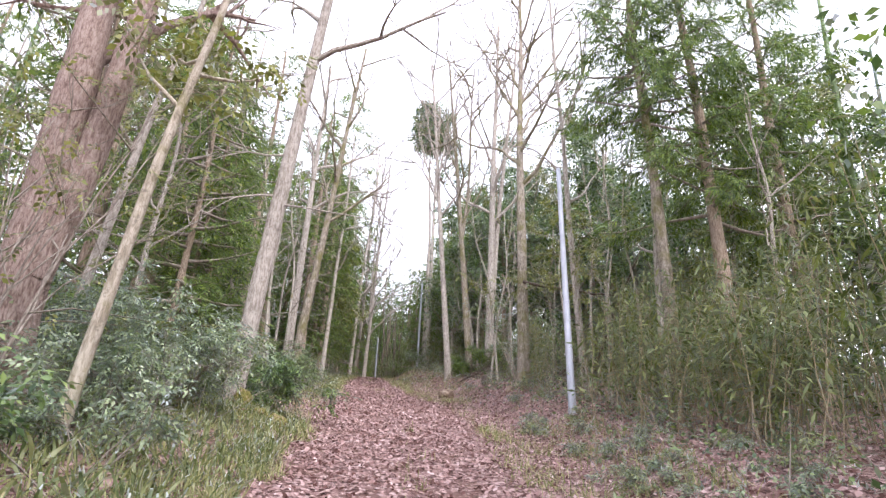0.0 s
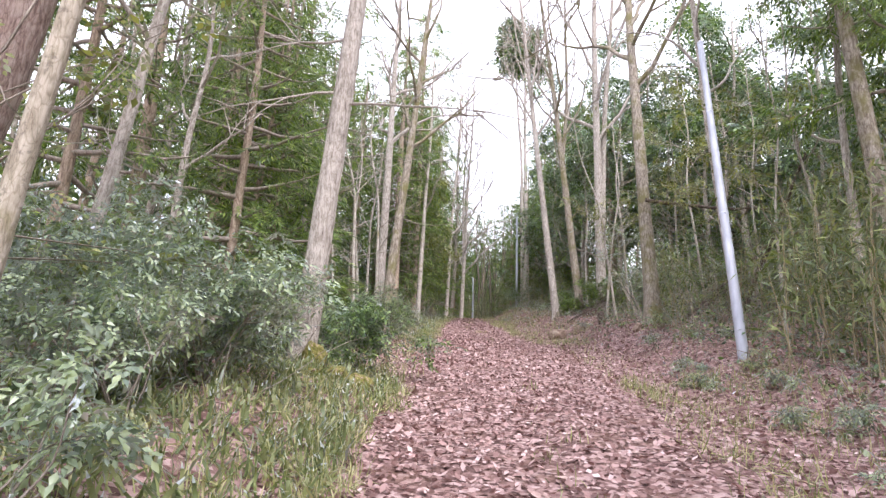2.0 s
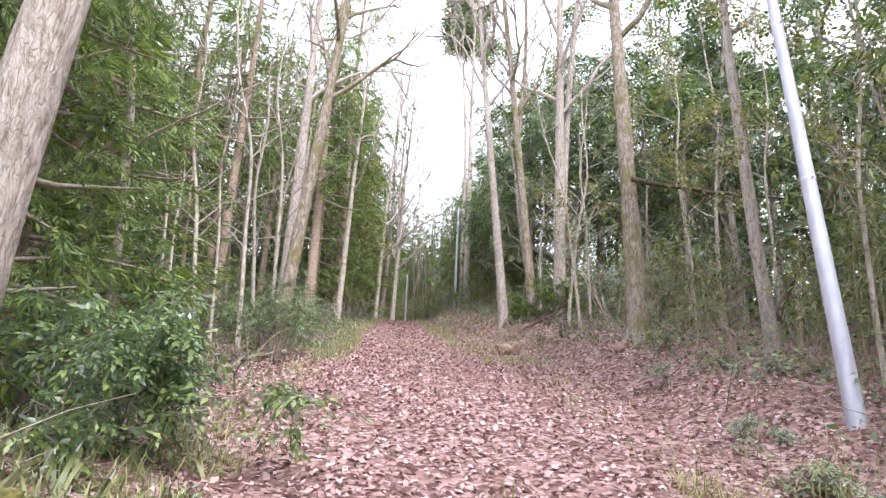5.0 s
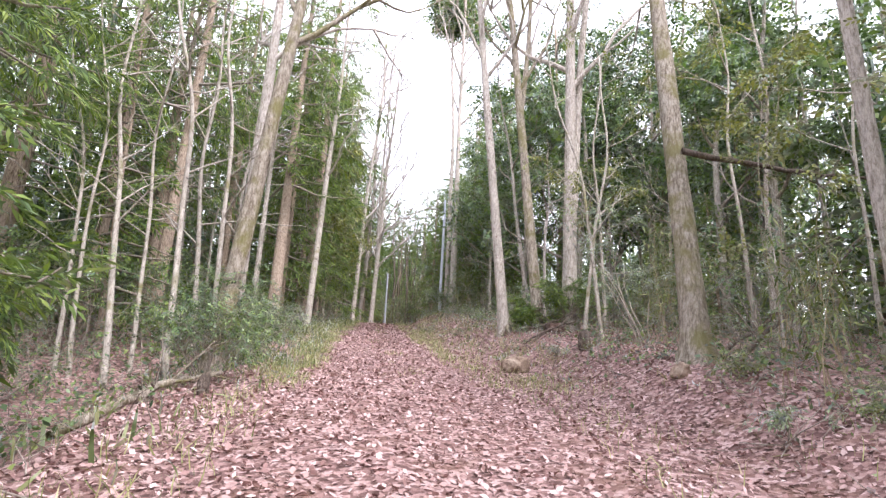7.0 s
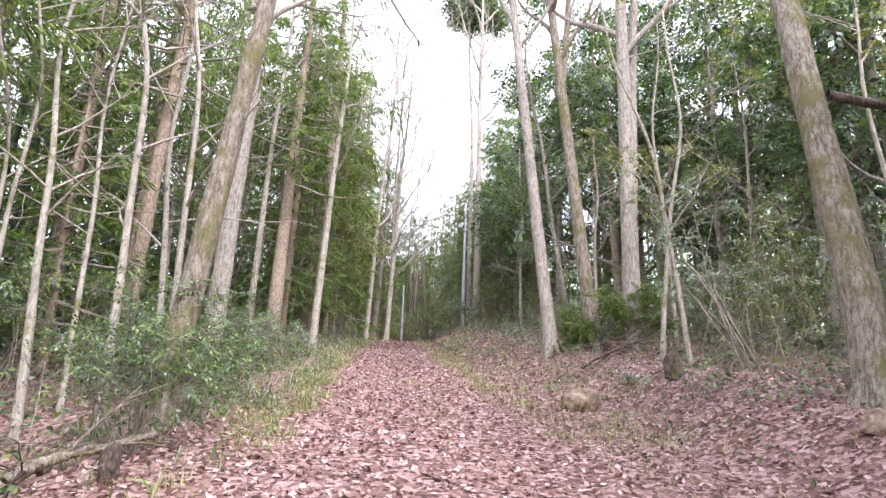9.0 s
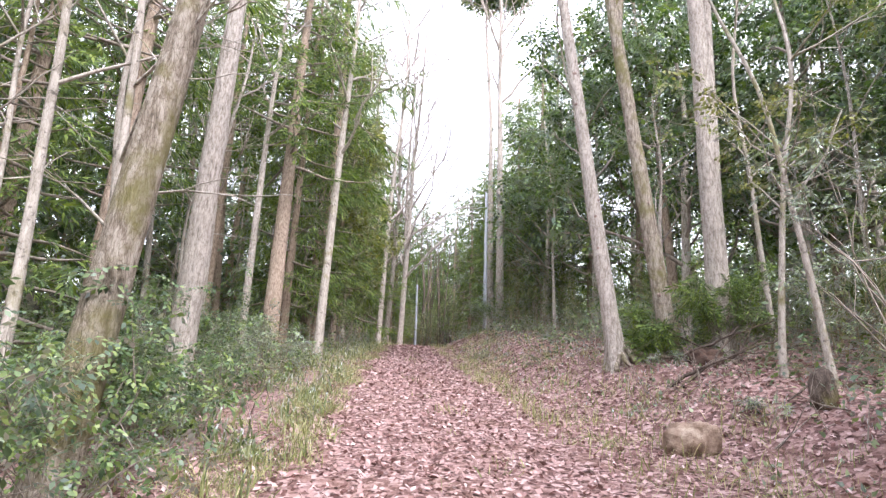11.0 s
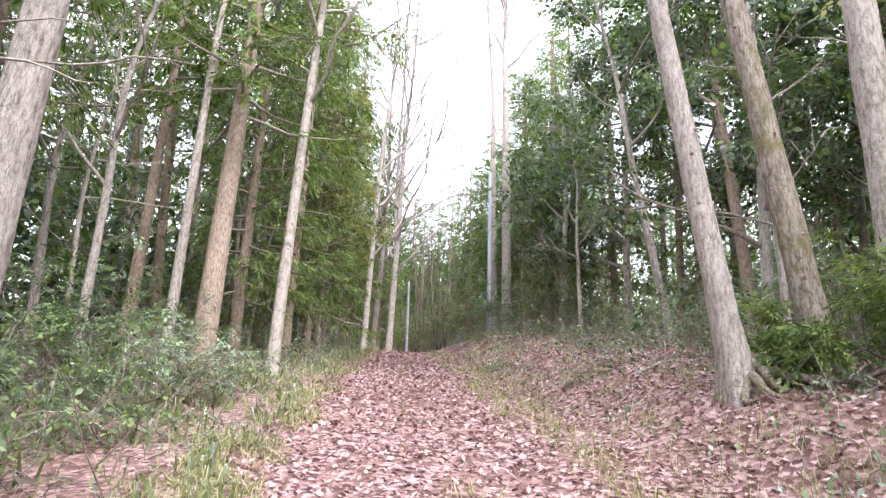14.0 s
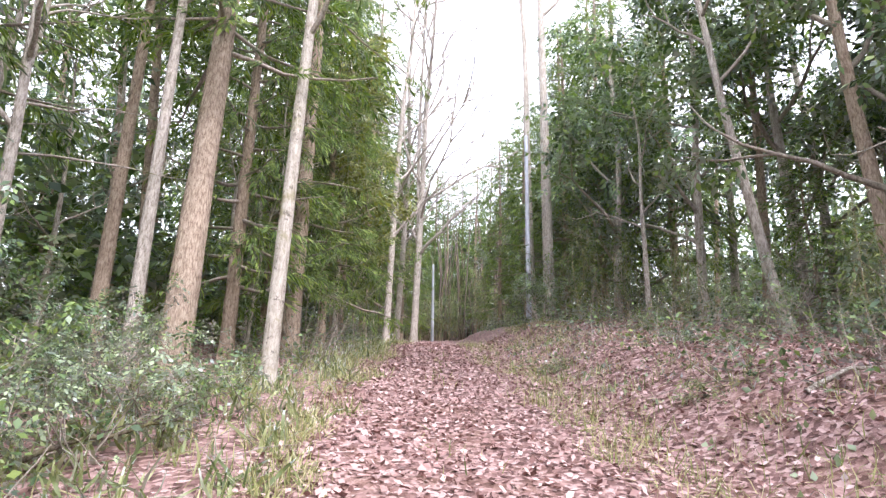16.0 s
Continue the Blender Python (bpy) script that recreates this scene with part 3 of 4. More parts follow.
# ---- the trees along the path ----
leaning = tree("tree", -3.85, 11.48, 17, 0.2, "pale furrowed tree leaning over the grass verge", BARK_PALE, "bare", (0.063, 0.0), 0.1, 11, 0.55, 9, 3.0, flare=0.35, sides=20, rough=0.05, ease=0.0)
sapling("leaning_tree", -3.57, 5.89, 9.0, 0.085, "slim pale tree leaning among the shrubs", BARK_OLIVE, 5, (0.1, 0.0), 0.4, OLIVE, 8, start=0.5)
tree("tree", -4.84, 6.63, 14, 0.31, "thick shaggy reddish-brown tree beside the shrubs", BARK_BROWN, "bare", (-0.03, 0.01), 0.3, 8, 0.42, 9, 2.4, flare=0.4, sides=20, rough=0.1, fork=(0.2, 0.09))
tree("tree", 3.36, 22.36, 22, 0.25, "rough mossy tree on the leafy bank", BARK_MOSS, "bare", (0.0, 0.15), 0.12, 3, 0.5, 13, 4.6, flare=0.8, sides=22, rough=0.07, rise=1.2, ease=0.0, split=4)
straight = tree("tree", 0.69, 30.28, 21, 0.178, "straight pale knotty tree leaning over the path", BARK_PALE, "bare", (-0.106, 0.033), 0.05, 4, 0.5, 12, 4.0, flare=0.8, sides=18, rise=1.2, ease=0.0, split=4)
forked = tree("tree", 1.78, 30.3, 20, 0.195, "forked mottled grey tree behind the root mound", BARK_MOSS, "bare", (-0.102, 0.033), 0.08, 6, 0.5, 12, 4.2, fork=(0.46, 0.03), sides=18, rise=1.2, ease=0.0, split=4)
tree("tree", 2.69, 30.11, 22, 0.24, "stout double-stemmed grey tree on the bank", BARK_PALE, "bare", (-0.006, -0.026), 0.08, 9, 0.45, 13, 4.5, fork=(0.22, 0.06), sides=18, rise=1.2, split=4)
tree("tree", -5.67, 23.11, 17, 0.2, "pale mossy tree leaning at the path's edge", BARK_MOSS, "bare", (0.079, 0.031), 0.1, 13, 0.5, 9, 3.0, flare=0.5, sides=18, ease=0.0)
tree("tree", -7.11, 27.9, 18, 0.235, "broad pale furrowed tree behind the low shrubs", BARK_PALE, "bare", (0.009, -0.005), 0.06, 14, 0.55, 9, 3.0, flare=0.4, sides=20)
tree("tree", -8.08, 35.04, 20, 0.26, "tall brown cedar at the path's edge", BARK_CEDAR, "cedar", (-0.05, 0.13), 0.05, 15, 0.33, 0, 2.6, CEDAR, 1.2, sides=18)
tree("tree", -9.03, 35.4, 17, 0.13, "slim grey-brown tree beside the brown cedar", BARK_PALE, "bare", (-0.021, 0.043), 0.15, 16, 0.5, 7, 2.0)
tree("tree", -6.88, 35.98, 18, 0.15, "pale blotched tree at the grass edge", BARK_WHITE, "bare", (0.003, 0.053), 0.15, 17, 0.45, 9, 2.6)
tree("tree", 5.02, 19.55, 16, 0.14, "grey tree leaning behind the metal pole", BARK_PALE, "bare", (-0.104, -0.044), 0.2, 18, 0.5, 9, 3.0, rise=1.1)
tree("tree", 7.5, 14.4, 18, 0.22, "dark cedar with drooping fronds in the thicket", BARK_CEDAR, "cedar", (-0.03, 0.04), 0.2, 19, 0.3, 0, 2.6, CEDAR, 2.0, spray=0.62, frond=MID_FROND)
tree("tree", 9.7, 14.6, 17, 0.2, "dark cedar at the bank's top", BARK_CEDAR, "cedar", (-0.02, 0.04), 0.2, 29, 0.3, 0, 2.8, CEDAR, 2.0, spray=0.62, frond=MID_FROND)
tree("tree", 5.79, 13.98, 17, 0.19, "brown-barked tree above the bamboo grass", BARK_MOSS, "cedar", (-0.015, 0.065), 0.25, 20, 0.5, 0, 2.2, CEDAR, 2.0, spray=0.62, frond=MID_FROND)
tree("tree", -0.78, 47.7, 25, 0.22, "tall straight bare tree beyond the far pole", BARK_PALE, "bare", (-0.015, -0.007), 0.06, 21, 0.58, 13, 4.5, rise=1.3, split=4)
tree("tree", -6.64, 55.1, 24, 0.19, "tall bare pale tree at the path's bend", BARK_PALE, "bare", (0.024, 0.016), 0.2, 22, 0.26, 18, 5.5, fork=(0.3, -0.02), rise=1.1, split=4)
tree("tree", -7.68, 53.1, 24, 0.17, "tall bare tree spreading at the path's bend", BARK_PALE, "bare", (0.03, -0.022), 0.4, 23, 0.28, 18, 5.5, rise=1.1, split=4)
tree("tree", -7.9, 57.5, 24, 0.18, "tall bare grey tree behind the path's bend", BARK_PALE, "bare", (0.03, 0.0), 0.4, 26, 0.3, 15, 5.5, rise=1.1, split=4)
tree("tree", 2.68, 37.83, 13, 0.12, "crooked thin tree in the dark wood", BARK_PALE, "broad", (-0.194, 0.012), 0.5, 24, 0.5, 8, 2.6, BROAD, 1.0)
tree("tree", 4.3, 37.0, 15, 0.17, "curved grey-brown tree under evergreen leaves", BARK_CEDAR, "broad", (-0.04, 0.05), 0.6, 25, 0.45, 9, 3.2, BROAD, 1.5, ease=0.0)

# long thin side branches low on the leaning tree
for k, (h, way, ln) in enumerate(((4.4, (1.0, -0.1, -0.12), 2.4), (4.6, (-1.0, -0.2, 0.02), 1.8), (5.6, (-0.8, 0.3, 0.3), 2.2))):
    q, b = np.random.default_rng(300 + k), Buf()
    limbs(b, q, (0.063 * h, 0, h), way, ln, 0.028, 1, -0.01, None, 5, 4, 0.1)
    part("limb", b, BARK_PALE, leaning)


def knots(t, r0, lean, count, top, seed):
    """Dark branch scars up a trunk."""
    q = np.random.default_rng(seed)
    for k in range(count):
        h = 1.4 + (top - 1.4) * (k + q.random() * 0.6) / count
        a = q.uniform(3.4, 6.0)
        s = (h / 21) ** 0.8
        rad = r0 * (1 - 0.72 * s)
        c = np.array([lean * h + math.cos(a) * rad * 0.97, 0.033 * h + math.sin(a) * rad * 0.97, h])
        b = Buf()
        d = np.array([math.cos(a), math.sin(a), 0.25])
        tube(b, np.array([c - d * 0.03, c, c + d * 0.015, c + d * 0.03]), np.array([0.05, 0.042, 0.034, 0.012]) * q.uniform(0.5, 1.0), 8, 0.35, 0, k)
        part("knot", b, BARK_BROWN, t, "dark oval branch scar")


knots(straight, 0.178, -0.106, 10, 9.0, 1)
knots(forked, 0.195, -0.102, 9, 7.0, 2)

# ---- poles ----
def pole(x, y, height, lean, label, lean_y=0.0):
    z = gz(x, y) - 0.1
    t = thing("metal_pole", (x, y, z), label, "pole", "steel poles along the path")
    b = Buf()
    s = np.linspace(0, 1, 12)
    tube(b, np.stack([lean * height * s, lean_y * height * s, height * s], -1), np.linspace(0.102, 0.064, 12), 20)
    part("shaft", b, METAL, t)
    b = Buf()
    p = np.array([lean * height, lean_y * height, height])
    tube(b, np.array([p - (0, 0, 0.03), p + (0, 0, 0.035)]), np.array([0.073, 0.071]), 20)
    part("cap", b, METAL, t, "pale steel end cap")
    for f in (0.42, 0.75):
        b = Buf()
        q = np.array([lean * height * f, lean_y * height * f, height * f])
        tube(b, np.array([q - (lean * 0.025, 0, 0.025), q + (lean * 0.025, 0, 0.025)]), np.array([0.098, 0.098]) * (1.08 - 0.42 * f + 0.02), 20)
        band = part("band", b, METAL, t, "thin clamped steel band")
        b = Buf()
        w = q + np.array([0, -0.102 * (1.08 - 0.42 * f), 0])
        tube(b, np.array([w + (0, 0.01, 0), w + (0, -0.03, 0)]), np.array([0.012, 0.012]), 6)
        part("bolt", b, METAL, band, "small steel clamp bolt")
    return t


pole(3.46, 14.96, 7.4, -0.013, "tall galvanised steel pole leaning on the leafy bank", 0.118)
pole(-1.53, 47.9, 7.6, -0.009, "galvanised steel pole among shrubs by the path")
pole(-6.36, 63.0, 5.0, -0.017, "slim galvanised steel pole at the path's end")

# ---- young and thin trees by the path ----
for x, y, h, r, lx, ly, sd in ((-6.83, 23.91, 11, 0.085, -0.12, 0.04, 81), (-6.17, 24.15, 11, 0.07, -0.05, 0.02, 82), (-8.08, 23.96, 11, 0.085, -0.157, 0.08, 83), (-7.97, 24.66, 10, 0.06, -0.066, 0.03, 84),
                               (-7.41, 26.44, 10, 0.085, -0.089, 0.01, 85), (-9.4, 24.4, 10, 0.06, -0.13, 0.02, 88), (-9.0, 24.3, 10, 0.06, -0.12, 0.0, 87), (-10.5, 34.4, 9, 0.07, 0.0, -0.1, 86), (-6.0, 16.6, 12, 0.09, 0.0, -0.1, 89)):
    sapling("young_tree", x, y, h, r, "thin whitish crooked young tree at the wood's edge", BARK_WHITE, sd, (lx, ly), 1.0, None, 9, "pale young trees", start=0.35)
for x, y, h, r, lx, sd in ((-9.42, 40.17, 8, 0.085, -0.06, 91), (-9.1, 40.4, 7, 0.06, 0.06, 92)):
    sapling("young_tree", x, y, h, r, "white crooked young tree among cedar trunks", BARK_WHITE, sd, (lx, 0.0), 1.2, None, 6, "pale young trees", start=0.4)
for x, y, h, r, lx, sd in ((2.6, 27.76, 9, 0.065, 0.07, 93), (2.88, 26.9, 9, 0.06, -0.15, 94), (4.2, 21.2, 5, 0.022, 0.0, 95), (3.9, 30.5, 10, 0.07, -0.02, 96), (5.6, 24.5, 9, 0.06, -0.06, 97), (6.6, 22.2, 9, 0.05, 0.0, 98), (4.9, 16.5, 8, 0.045, 0.0, 99), (6.2, 17.2, 9, 0.05, -0.05, 90)):
    sapling("young_tree", x, y, h, r, "thin pale forked young tree on the bank", BARK_WHITE, sd, (lx, 0.0), 1.0, OLIVE if sd % 2 else None, 8, "young trees on the bank", start=0.35, size=0.28)
for x, y, h, lx, ly, sd in ((-12.58, 41.54, 18, -0.043, -0.07, 130), (-14.9, 43.6, 19, -0.1, 0.0, 131), (-11.6, 38.2, 17, 0.0, 0.0, 132)):
    tree("cedar_tree", x, y, h, 0.19, "straight grey-brown cedar with a bare lower trunk", BARK_CEDAR, "cedar", (lx, ly), 0.06, sd, 0.5, 0, 2.4, CEDAR, 0.9, sides=10, whorls=34, spray=0.7, ease=0.0)

# ---- the wood behind: repeats of a few grown trees ----
rng = np.random.default_rng(77)
cedars = [tree("cedar_tree", -11.5 - 2.5 * i, 22 + 6 * i, h, 0.2, "tall dark green cedar in the wood", BARK_CEDAR, "cedar", (0.01, 0), 0.2, 30 + i, cf, 0, 2.9, CEDAR, 0.55, group="cedars of the wood", sides=9, rough=0.05, whorls=42, spray=0.85, frond=MID_FROND)
          for i, (h, cf) in enumerate(((18, 0.38), (16, 0.28), (19, 0.45)))]
young_cedars = [tree("young_cedar", -6.3 - 0.6 * i, 14.2 + 2.6 * i, h, 0.1, "young cedar with green fronds to the ground", BARK_CEDAR, "cedar", (0.02, 0), 0.3, 35 + i, 0.1, 0, 1.9, CEDAR, 1.1, group="young cedars", sides=8, whorls=52, spray=0.5)
                for i, h in enumerate((9, 7.5))]
broads = [tree("evergreen_tree", 8.5 + 2 * i, 28 + 6 * i, h, 0.15, "leafy evergreen tree in the wood", BARK_PALE, "broad", (-0.03, 0), 0.6, 40 + i, 0.22, 8, 2.7, m, 2.5, group="evergreens of the wood", sides=8, spray=0.52, split=2)
          for i, (h, m) in enumerate(((13, BROAD), (11, BROAD), (14, OLIVE)))]
bares = [tree("bare_tree", -9.5 - 2 * i, 15 + 3 * i, h, 0.12, "thin leafless grey tree in the wood", BARK_PALE, "bare", (0.04, 0), 0.7, 50 + i, 0.4, 7, 2.6, group="bare trees of the wood", sides=8)
         for i, h in enumerate((14, 12, 16))]
tree("evergreen_tree", -1.1, 51.5, 26, 0.2, "tall slim tree with a high leafy crown", BARK_PALE, "broad", (-0.03, 0), 0.3, 44, 0.84, 9, 1.9, BROAD, 5.0, spray=0.8, split=2)
taken = [(o.location.x, o.location.y) for o in scene.objects if o.get("category") in ("tree", "pole")]


def free(x, y, gap):
    return all((x - a) ** 2 + (y - b) ** 2 > gap * gap for a, b in taken)


def sow(protos, count, x_of, ys, gap, sizes):
    made = 0
    for _ in range(count * 12):
        if made == count:
            return
        y = rng.uniform(*ys)
        x = x_of(y)
        if free(x, y, gap):
            taken.append((x, y))
            again(protos[rng.integers(len(protos))], x, y, rng.uniform(0, 360), rng.uniform(*sizes), (rng.normal(0, 2), rng.normal(0, 2)))
            made += 1


def left_of(a, b):
    return lambda y: float(path_left(y)) - rng.uniform(a, b)


def right_of(a, b):
    return lambda y: float(bank_foot(y)) + rng.uniform(a, b)


near_cedar = tree("young_cedar", -6.0, 12.9, 11, 0.11, "young cedar with feathery green fronds beside the path", BARK_CEDAR, "cedar", (0.02, 0), 0.3, 38, 0.12, 0, 1.8, CEDAR, 1.9, group="young cedars", sides=8, whorls=60, spray=0.4, frond=FINE_FROND)
again(near_cedar, -6.9, 16.2, 80, 1.1)
again(near_cedar, -7.3, 10.3, 130, 1.0)
again(near_cedar, -5.9, 14.6, 250, 0.75)
spires = [tree("cedar_tree", x, y, 16, 0.17, "dense dark green cedar with a pointed crown", BARK_CEDAR, "cedar", (0, 0), 0.15, sd, 0.12, 0, 1.9, CEDAR, 1.15, group="pointed cedars", sides=7, whorls=64, spray=0.8, frond=MID_FROND) for x, y, sd in ((1.6, 49.5, 140), (-8.8, 46.0, 141))]
for k, (x, y, z) in enumerate(((-1.2, 53.5, 0.72), (0.4, 51.5, 0.95), (0.7, 55.0, 1.05), (-2.3, 58.0, 0.72), (2.9, 51.5, 1.15), (2.4, 55.5, 1.2), (-0.8, 60.0, 0.95), (3.6, 47.0, 1.05),
                               (-9.3, 49.6, 1.2), (-9.1, 42.8, 1.05), (-9.9, 53.0, 1.25), (-9.6, 57.0, 1.3), (-8.9, 38.8, 1.0), (-10.6, 45.5, 1.2), (-8.2, 61.5, 1.05),
                               (-12.0, 73.0, 1.2), (-10.4, 74.5, 1.1), (-8.8, 73.0, 1.0), (-7.4, 75.0, 0.98), (-6.2, 73.4, 0.88), (-5.0, 75.0, 0.9), (-3.8, 73.0, 0.95), (-2.6, 75.0, 0.95), (-1.2, 73.0, 1.05), (0.2, 75.0, 1.1), (1.6, 73.0, 1.2))):
    again(spires[k % 2], x, y, 67 * k, z)
    taken.append((x, y))
for k, (x, y, z) in enumerate(((-10.4, 19.4, 0.95), (-8.4, 16.2, 0.85), (-11.6, 21.8, 1.0), (-12.2, 29.6, 1.05), (-11.9, 32.6, 1.0), (-12.9, 26.4, 1.1), (-12.6, 23.4, 1.05), (-13.6, 35.0, 1.1), (-8.3, 41.2, 1.25), (-10.6, 30.6, 1.15), (-8.6, 13.6, 0.95), (-7.9, 8.0, 0.8),
                               # this row stays out of view round the start, added to shade the right bank
                               (6.5, 2.5, 0.9), (5.6, -2.5, 1.0), (8.5, 6.0, 1.0), (8.0, -1.0, 1.0), (4.6, -7.5, 1.0), (7.2, -6.0, 1.1), (10.0, 2.0, 1.1), (-6.0, -3.0, 1.0), (-7.5, 2.0, 0.9))):
    again(cedars[k % 3], x, y, 53 * k, z)
    taken.append((x, y))
taken += [(-6.9, 16.2), (-6.0, 12.9), (-7.3, 10.3), (-5.9, 14.6)]
sow(cedars, 14, left_of(4.5, 14), (14, 62), 2.2, (0.75, 1.1))
sow(young_cedars, 5, left_of(4.2, 12), (12, 58), 1.8, (0.7, 1.1))
sow(cedars, 6, right_of(6.0, 15), (28, 66), 2.4, (0.6, 0.85))
sow(young_cedars, 4, right_of(5.0, 12), (22, 60), 1.8, (0.6, 1.0))
for x, y, k, z in ((4.4, 36.6, 0, 1.05), (6.4, 38.2, 1, 1.15), (3.0, 43.0, 0, 1.0), (6.8, 33.6, 1, 1.0), (8.4, 36.6, 0, 1.1), (1.2, 45.6, 1, 1.0), (5.0, 41.5, 1, 1.2), (9.5, 40.5, 1, 1.2), (7.6, 44.5, 0, 1.2), (10.5, 34.0, 1, 1.2), (5.8, 47.5, 0, 1.1), (9.2, 30.0, 0, 1.1), (11.0, 26.5, 1, 1.2), (7.4, 29.4, 1, 1.0), (9.8, 37.4, 0, 1.35), (12.0, 38.8, 0, 1.35)):
    again(broads[k], x, y, 70 * k + 40 * x, z)
    taken.append((x, y))
sow(broads[:2], 6, right_of(3.6, 7), (44, 62), 1.8, (0.85, 1.1))
sow(broads, 6, right_of(6.0, 14), (12, 46), 2.4, (0.7, 1.1))
sow([broads[2], young_cedars[0], broads[2]], 6, left_of(2.2, 5.0), (41, 64), 1.3, (0.75, 1.1))
sow(broads, 4, left_of(5.5, 13), (14, 50), 2.0, (0.6, 1.0))
sow(bares, 24, left_of(2.6, 13), (4, 60), 1.2, (0.6, 1.05))
sow(bares, 16, right_of(3.0, 12), (10, 50), 1.4, (0.5, 0.9))
sow(cedars, 10, lambda y: -5.5 + rng.uniform(-15, 15), (84, 98), 2.4, (0.55, 0.7))
sow(cedars, 5, lambda y: rng.choice([-1, 1]) * rng.uniform(8, 18), (-20, -4), 3.0, (0.8, 1.0))

# ---- undergrowth ----
def bamboo(x, y, height, canes, spread, seed):
    """A stand of young bamboo: thin upright canes with drooping narrow leaves near the top."""
    r = np.random.default_rng(seed)
    origin = np.array([x, y, gz(x, y) - 0.04])
    t = thing("bamboo_clump", origin, "stand of thin bamboo canes with drooping leaves", "bamboo", "bamboo on the bank")
    green = Buf()
    for _ in range(canes):
        a, d = r.uniform(0, 6.28), spread * math.sqrt(r.random())
        foot = np.array([d * math.cos(a), d * math.sin(a), 0])
        h = height * r.uniform(0.55, 1.05)
        q = branch(r, foot, (r.normal(0, 0.12), r.normal(0, 0.12), 1), h, 7, 0.0, 0.07)
        b = Buf()
        tube(b, q, np.linspace(0.011, 0.004, 8), 4, cap=False)
        part("cane", b, CANE, t)
        m = int(17 * h)
        s = r.uniform(0.3, 1.0, m)
        pl = np.stack([np.interp(s, np.linspace(0, 1, 8), q[:, k]) for k in range(3)], -1) + r.normal(0, 0.16, (m, 3))
        size = np.stack([r.uniform(0.14, 0.32, m), r.uniform(0.10, 0.18, m), r.uniform(0.1, 0.2, m)], -1)
        scatter(green, DIAMOND, pl, turns(r, m, 0.55), size * np.array([1, 0.55, 1]))
    part("foliage", green, BAMBOO, t)
    return t


clumps = [bamboo(5.4 + i * 0.8, 9.0 + 2.2 * i, h, n, 0.8, 100 + i) for i, (h, n) in enumerate(((3.4, 9), (4.2, 10), (2.6, 11)))]
sow(clumps, 36, right_of(1.9, 6.5), (3.5, 21), 0.55, (0.75, 1.25))
ferns = [shrub("bank_plant", 3.4 + i, 6.0 + i, 0.38, 0.4, "small leafy green plant among dead leaves", m, 150 + i, 4, 0.5, 0.14, BROAD_SPRAY, group="small plants on the bank") for i, m in enumerate((PALE, SASA))]
sow(ferns, 40, right_of(0.0, 3.4), (4, 15), 0.25, (0.45, 0.9))
sow(ferns, 16, right_of(0.0, 3.0), (15, 40), 0.4, (0.5, 1.0))
sow(clumps, 10, right_of(2.6, 7), (21, 46), 0.6, (0.6, 1.0))
sow(clumps, 12, lambda y: -6.2 + rng.uniform(-4, 4), (66.5, 71), 0.5, (0.9, 1.5))

shrub("shrub", -3.95, 9.1, 1.3, 0.8, "dense pale green shrub beside the path", PALE, 61, 11, 2.0, 0.15, BROAD_SPRAY, split=3)
shrub("shrub", -4.9, 8.2, 1.5, 1.0, "dense pale green shrub under the brown tree", PALE, 62, 10, 2.0, 0.15, BROAD_SPRAY, split=3)
shrub("shrub", -3.5, 7.3, 1.0, 0.7, "low glossy shrub in the verge grass", PALE, 63, 10, 1.5, 0.13, BROAD_SPRAY, split=3)
shrub("shrub", -3.75, 4.6, 0.9, 0.7, "low broad-leaved green shrub by the brown tree", BROAD, 66, 9, 1.0, 0.2, BROAD_SPRAY)
for x, y, h, sd in ((-5.8, 9.8, 1.7, 170), (-4.9, 10.5, 1.2, 171), (-5.7, 6.0, 1.2, 172), (-6.6, 7.6, 1.8, 173), (-5.0, 4.2, 1.1, 174)):
    shrub("shrub", x, y, h, 1.0, "leafy pale green shrub in the wood beside the path", PALE, sd, 10, 2.0, 0.16, BROAD_SPRAY)
shrub("shrub", -3.7, 13.1, 1.2, 0.9, "dark glossy evergreen shrub behind the leaning tree", BROAD, 64, 10, 1.5, 0.17, BROAD_SPRAY, split=3)
shrub("shrub", -5.2, 21.8, 1.4, 0.6, "twiggy half-bare shrub at the path's edge", BROAD, 65, 13, 0.5, 0.16, split=3)
shrub("shrub", -5.7, 23.2, 1.6, 0.8, "twiggy dark-leaved shrub below the pale tree", BROAD, 67, 10, 1.0, 0.18, split=3)
shrub("shrub", -6.2, 25.6, 1.0, 0.8, "low broad-leaved bluish-green shrub by the pale tree", BROAD, 68, 12, 1.0, 0.18, BROAD_SPRAY)
shrub("shrub", -7.4, 26.6, 1.0, 0.9, "low broad-leaved bluish-green shrub in the wood", BROAD, 69, 12, 1.0, 0.22, BROAD_SPRAY)
shrub("shrub", -7.9, 29.3, 1.0, 0.8, "low broad-leaved green shrub behind the pale tree", BROAD, 70, 12, 1.0, 0.2, BROAD_SPRAY)
shrub("shrub", -4.5, 5.7, 4.2, 0.7, "tall twiggy climbing shrub before the brown tree", OLIVE, 80, 9, 0.5, 0.2, split=3)
shrub("shrub", -8.2, 31.3, 1.5, 1.0, "leafy green shrub beside a white young tree", BROAD, 85, 10, 1.0, 0.2)
shrub("shrub", -9.2, 33.6, 1.7, 1.1, "leafy green shrub below the cedar trunks", BROAD, 86, 10, 1.0, 0.2)
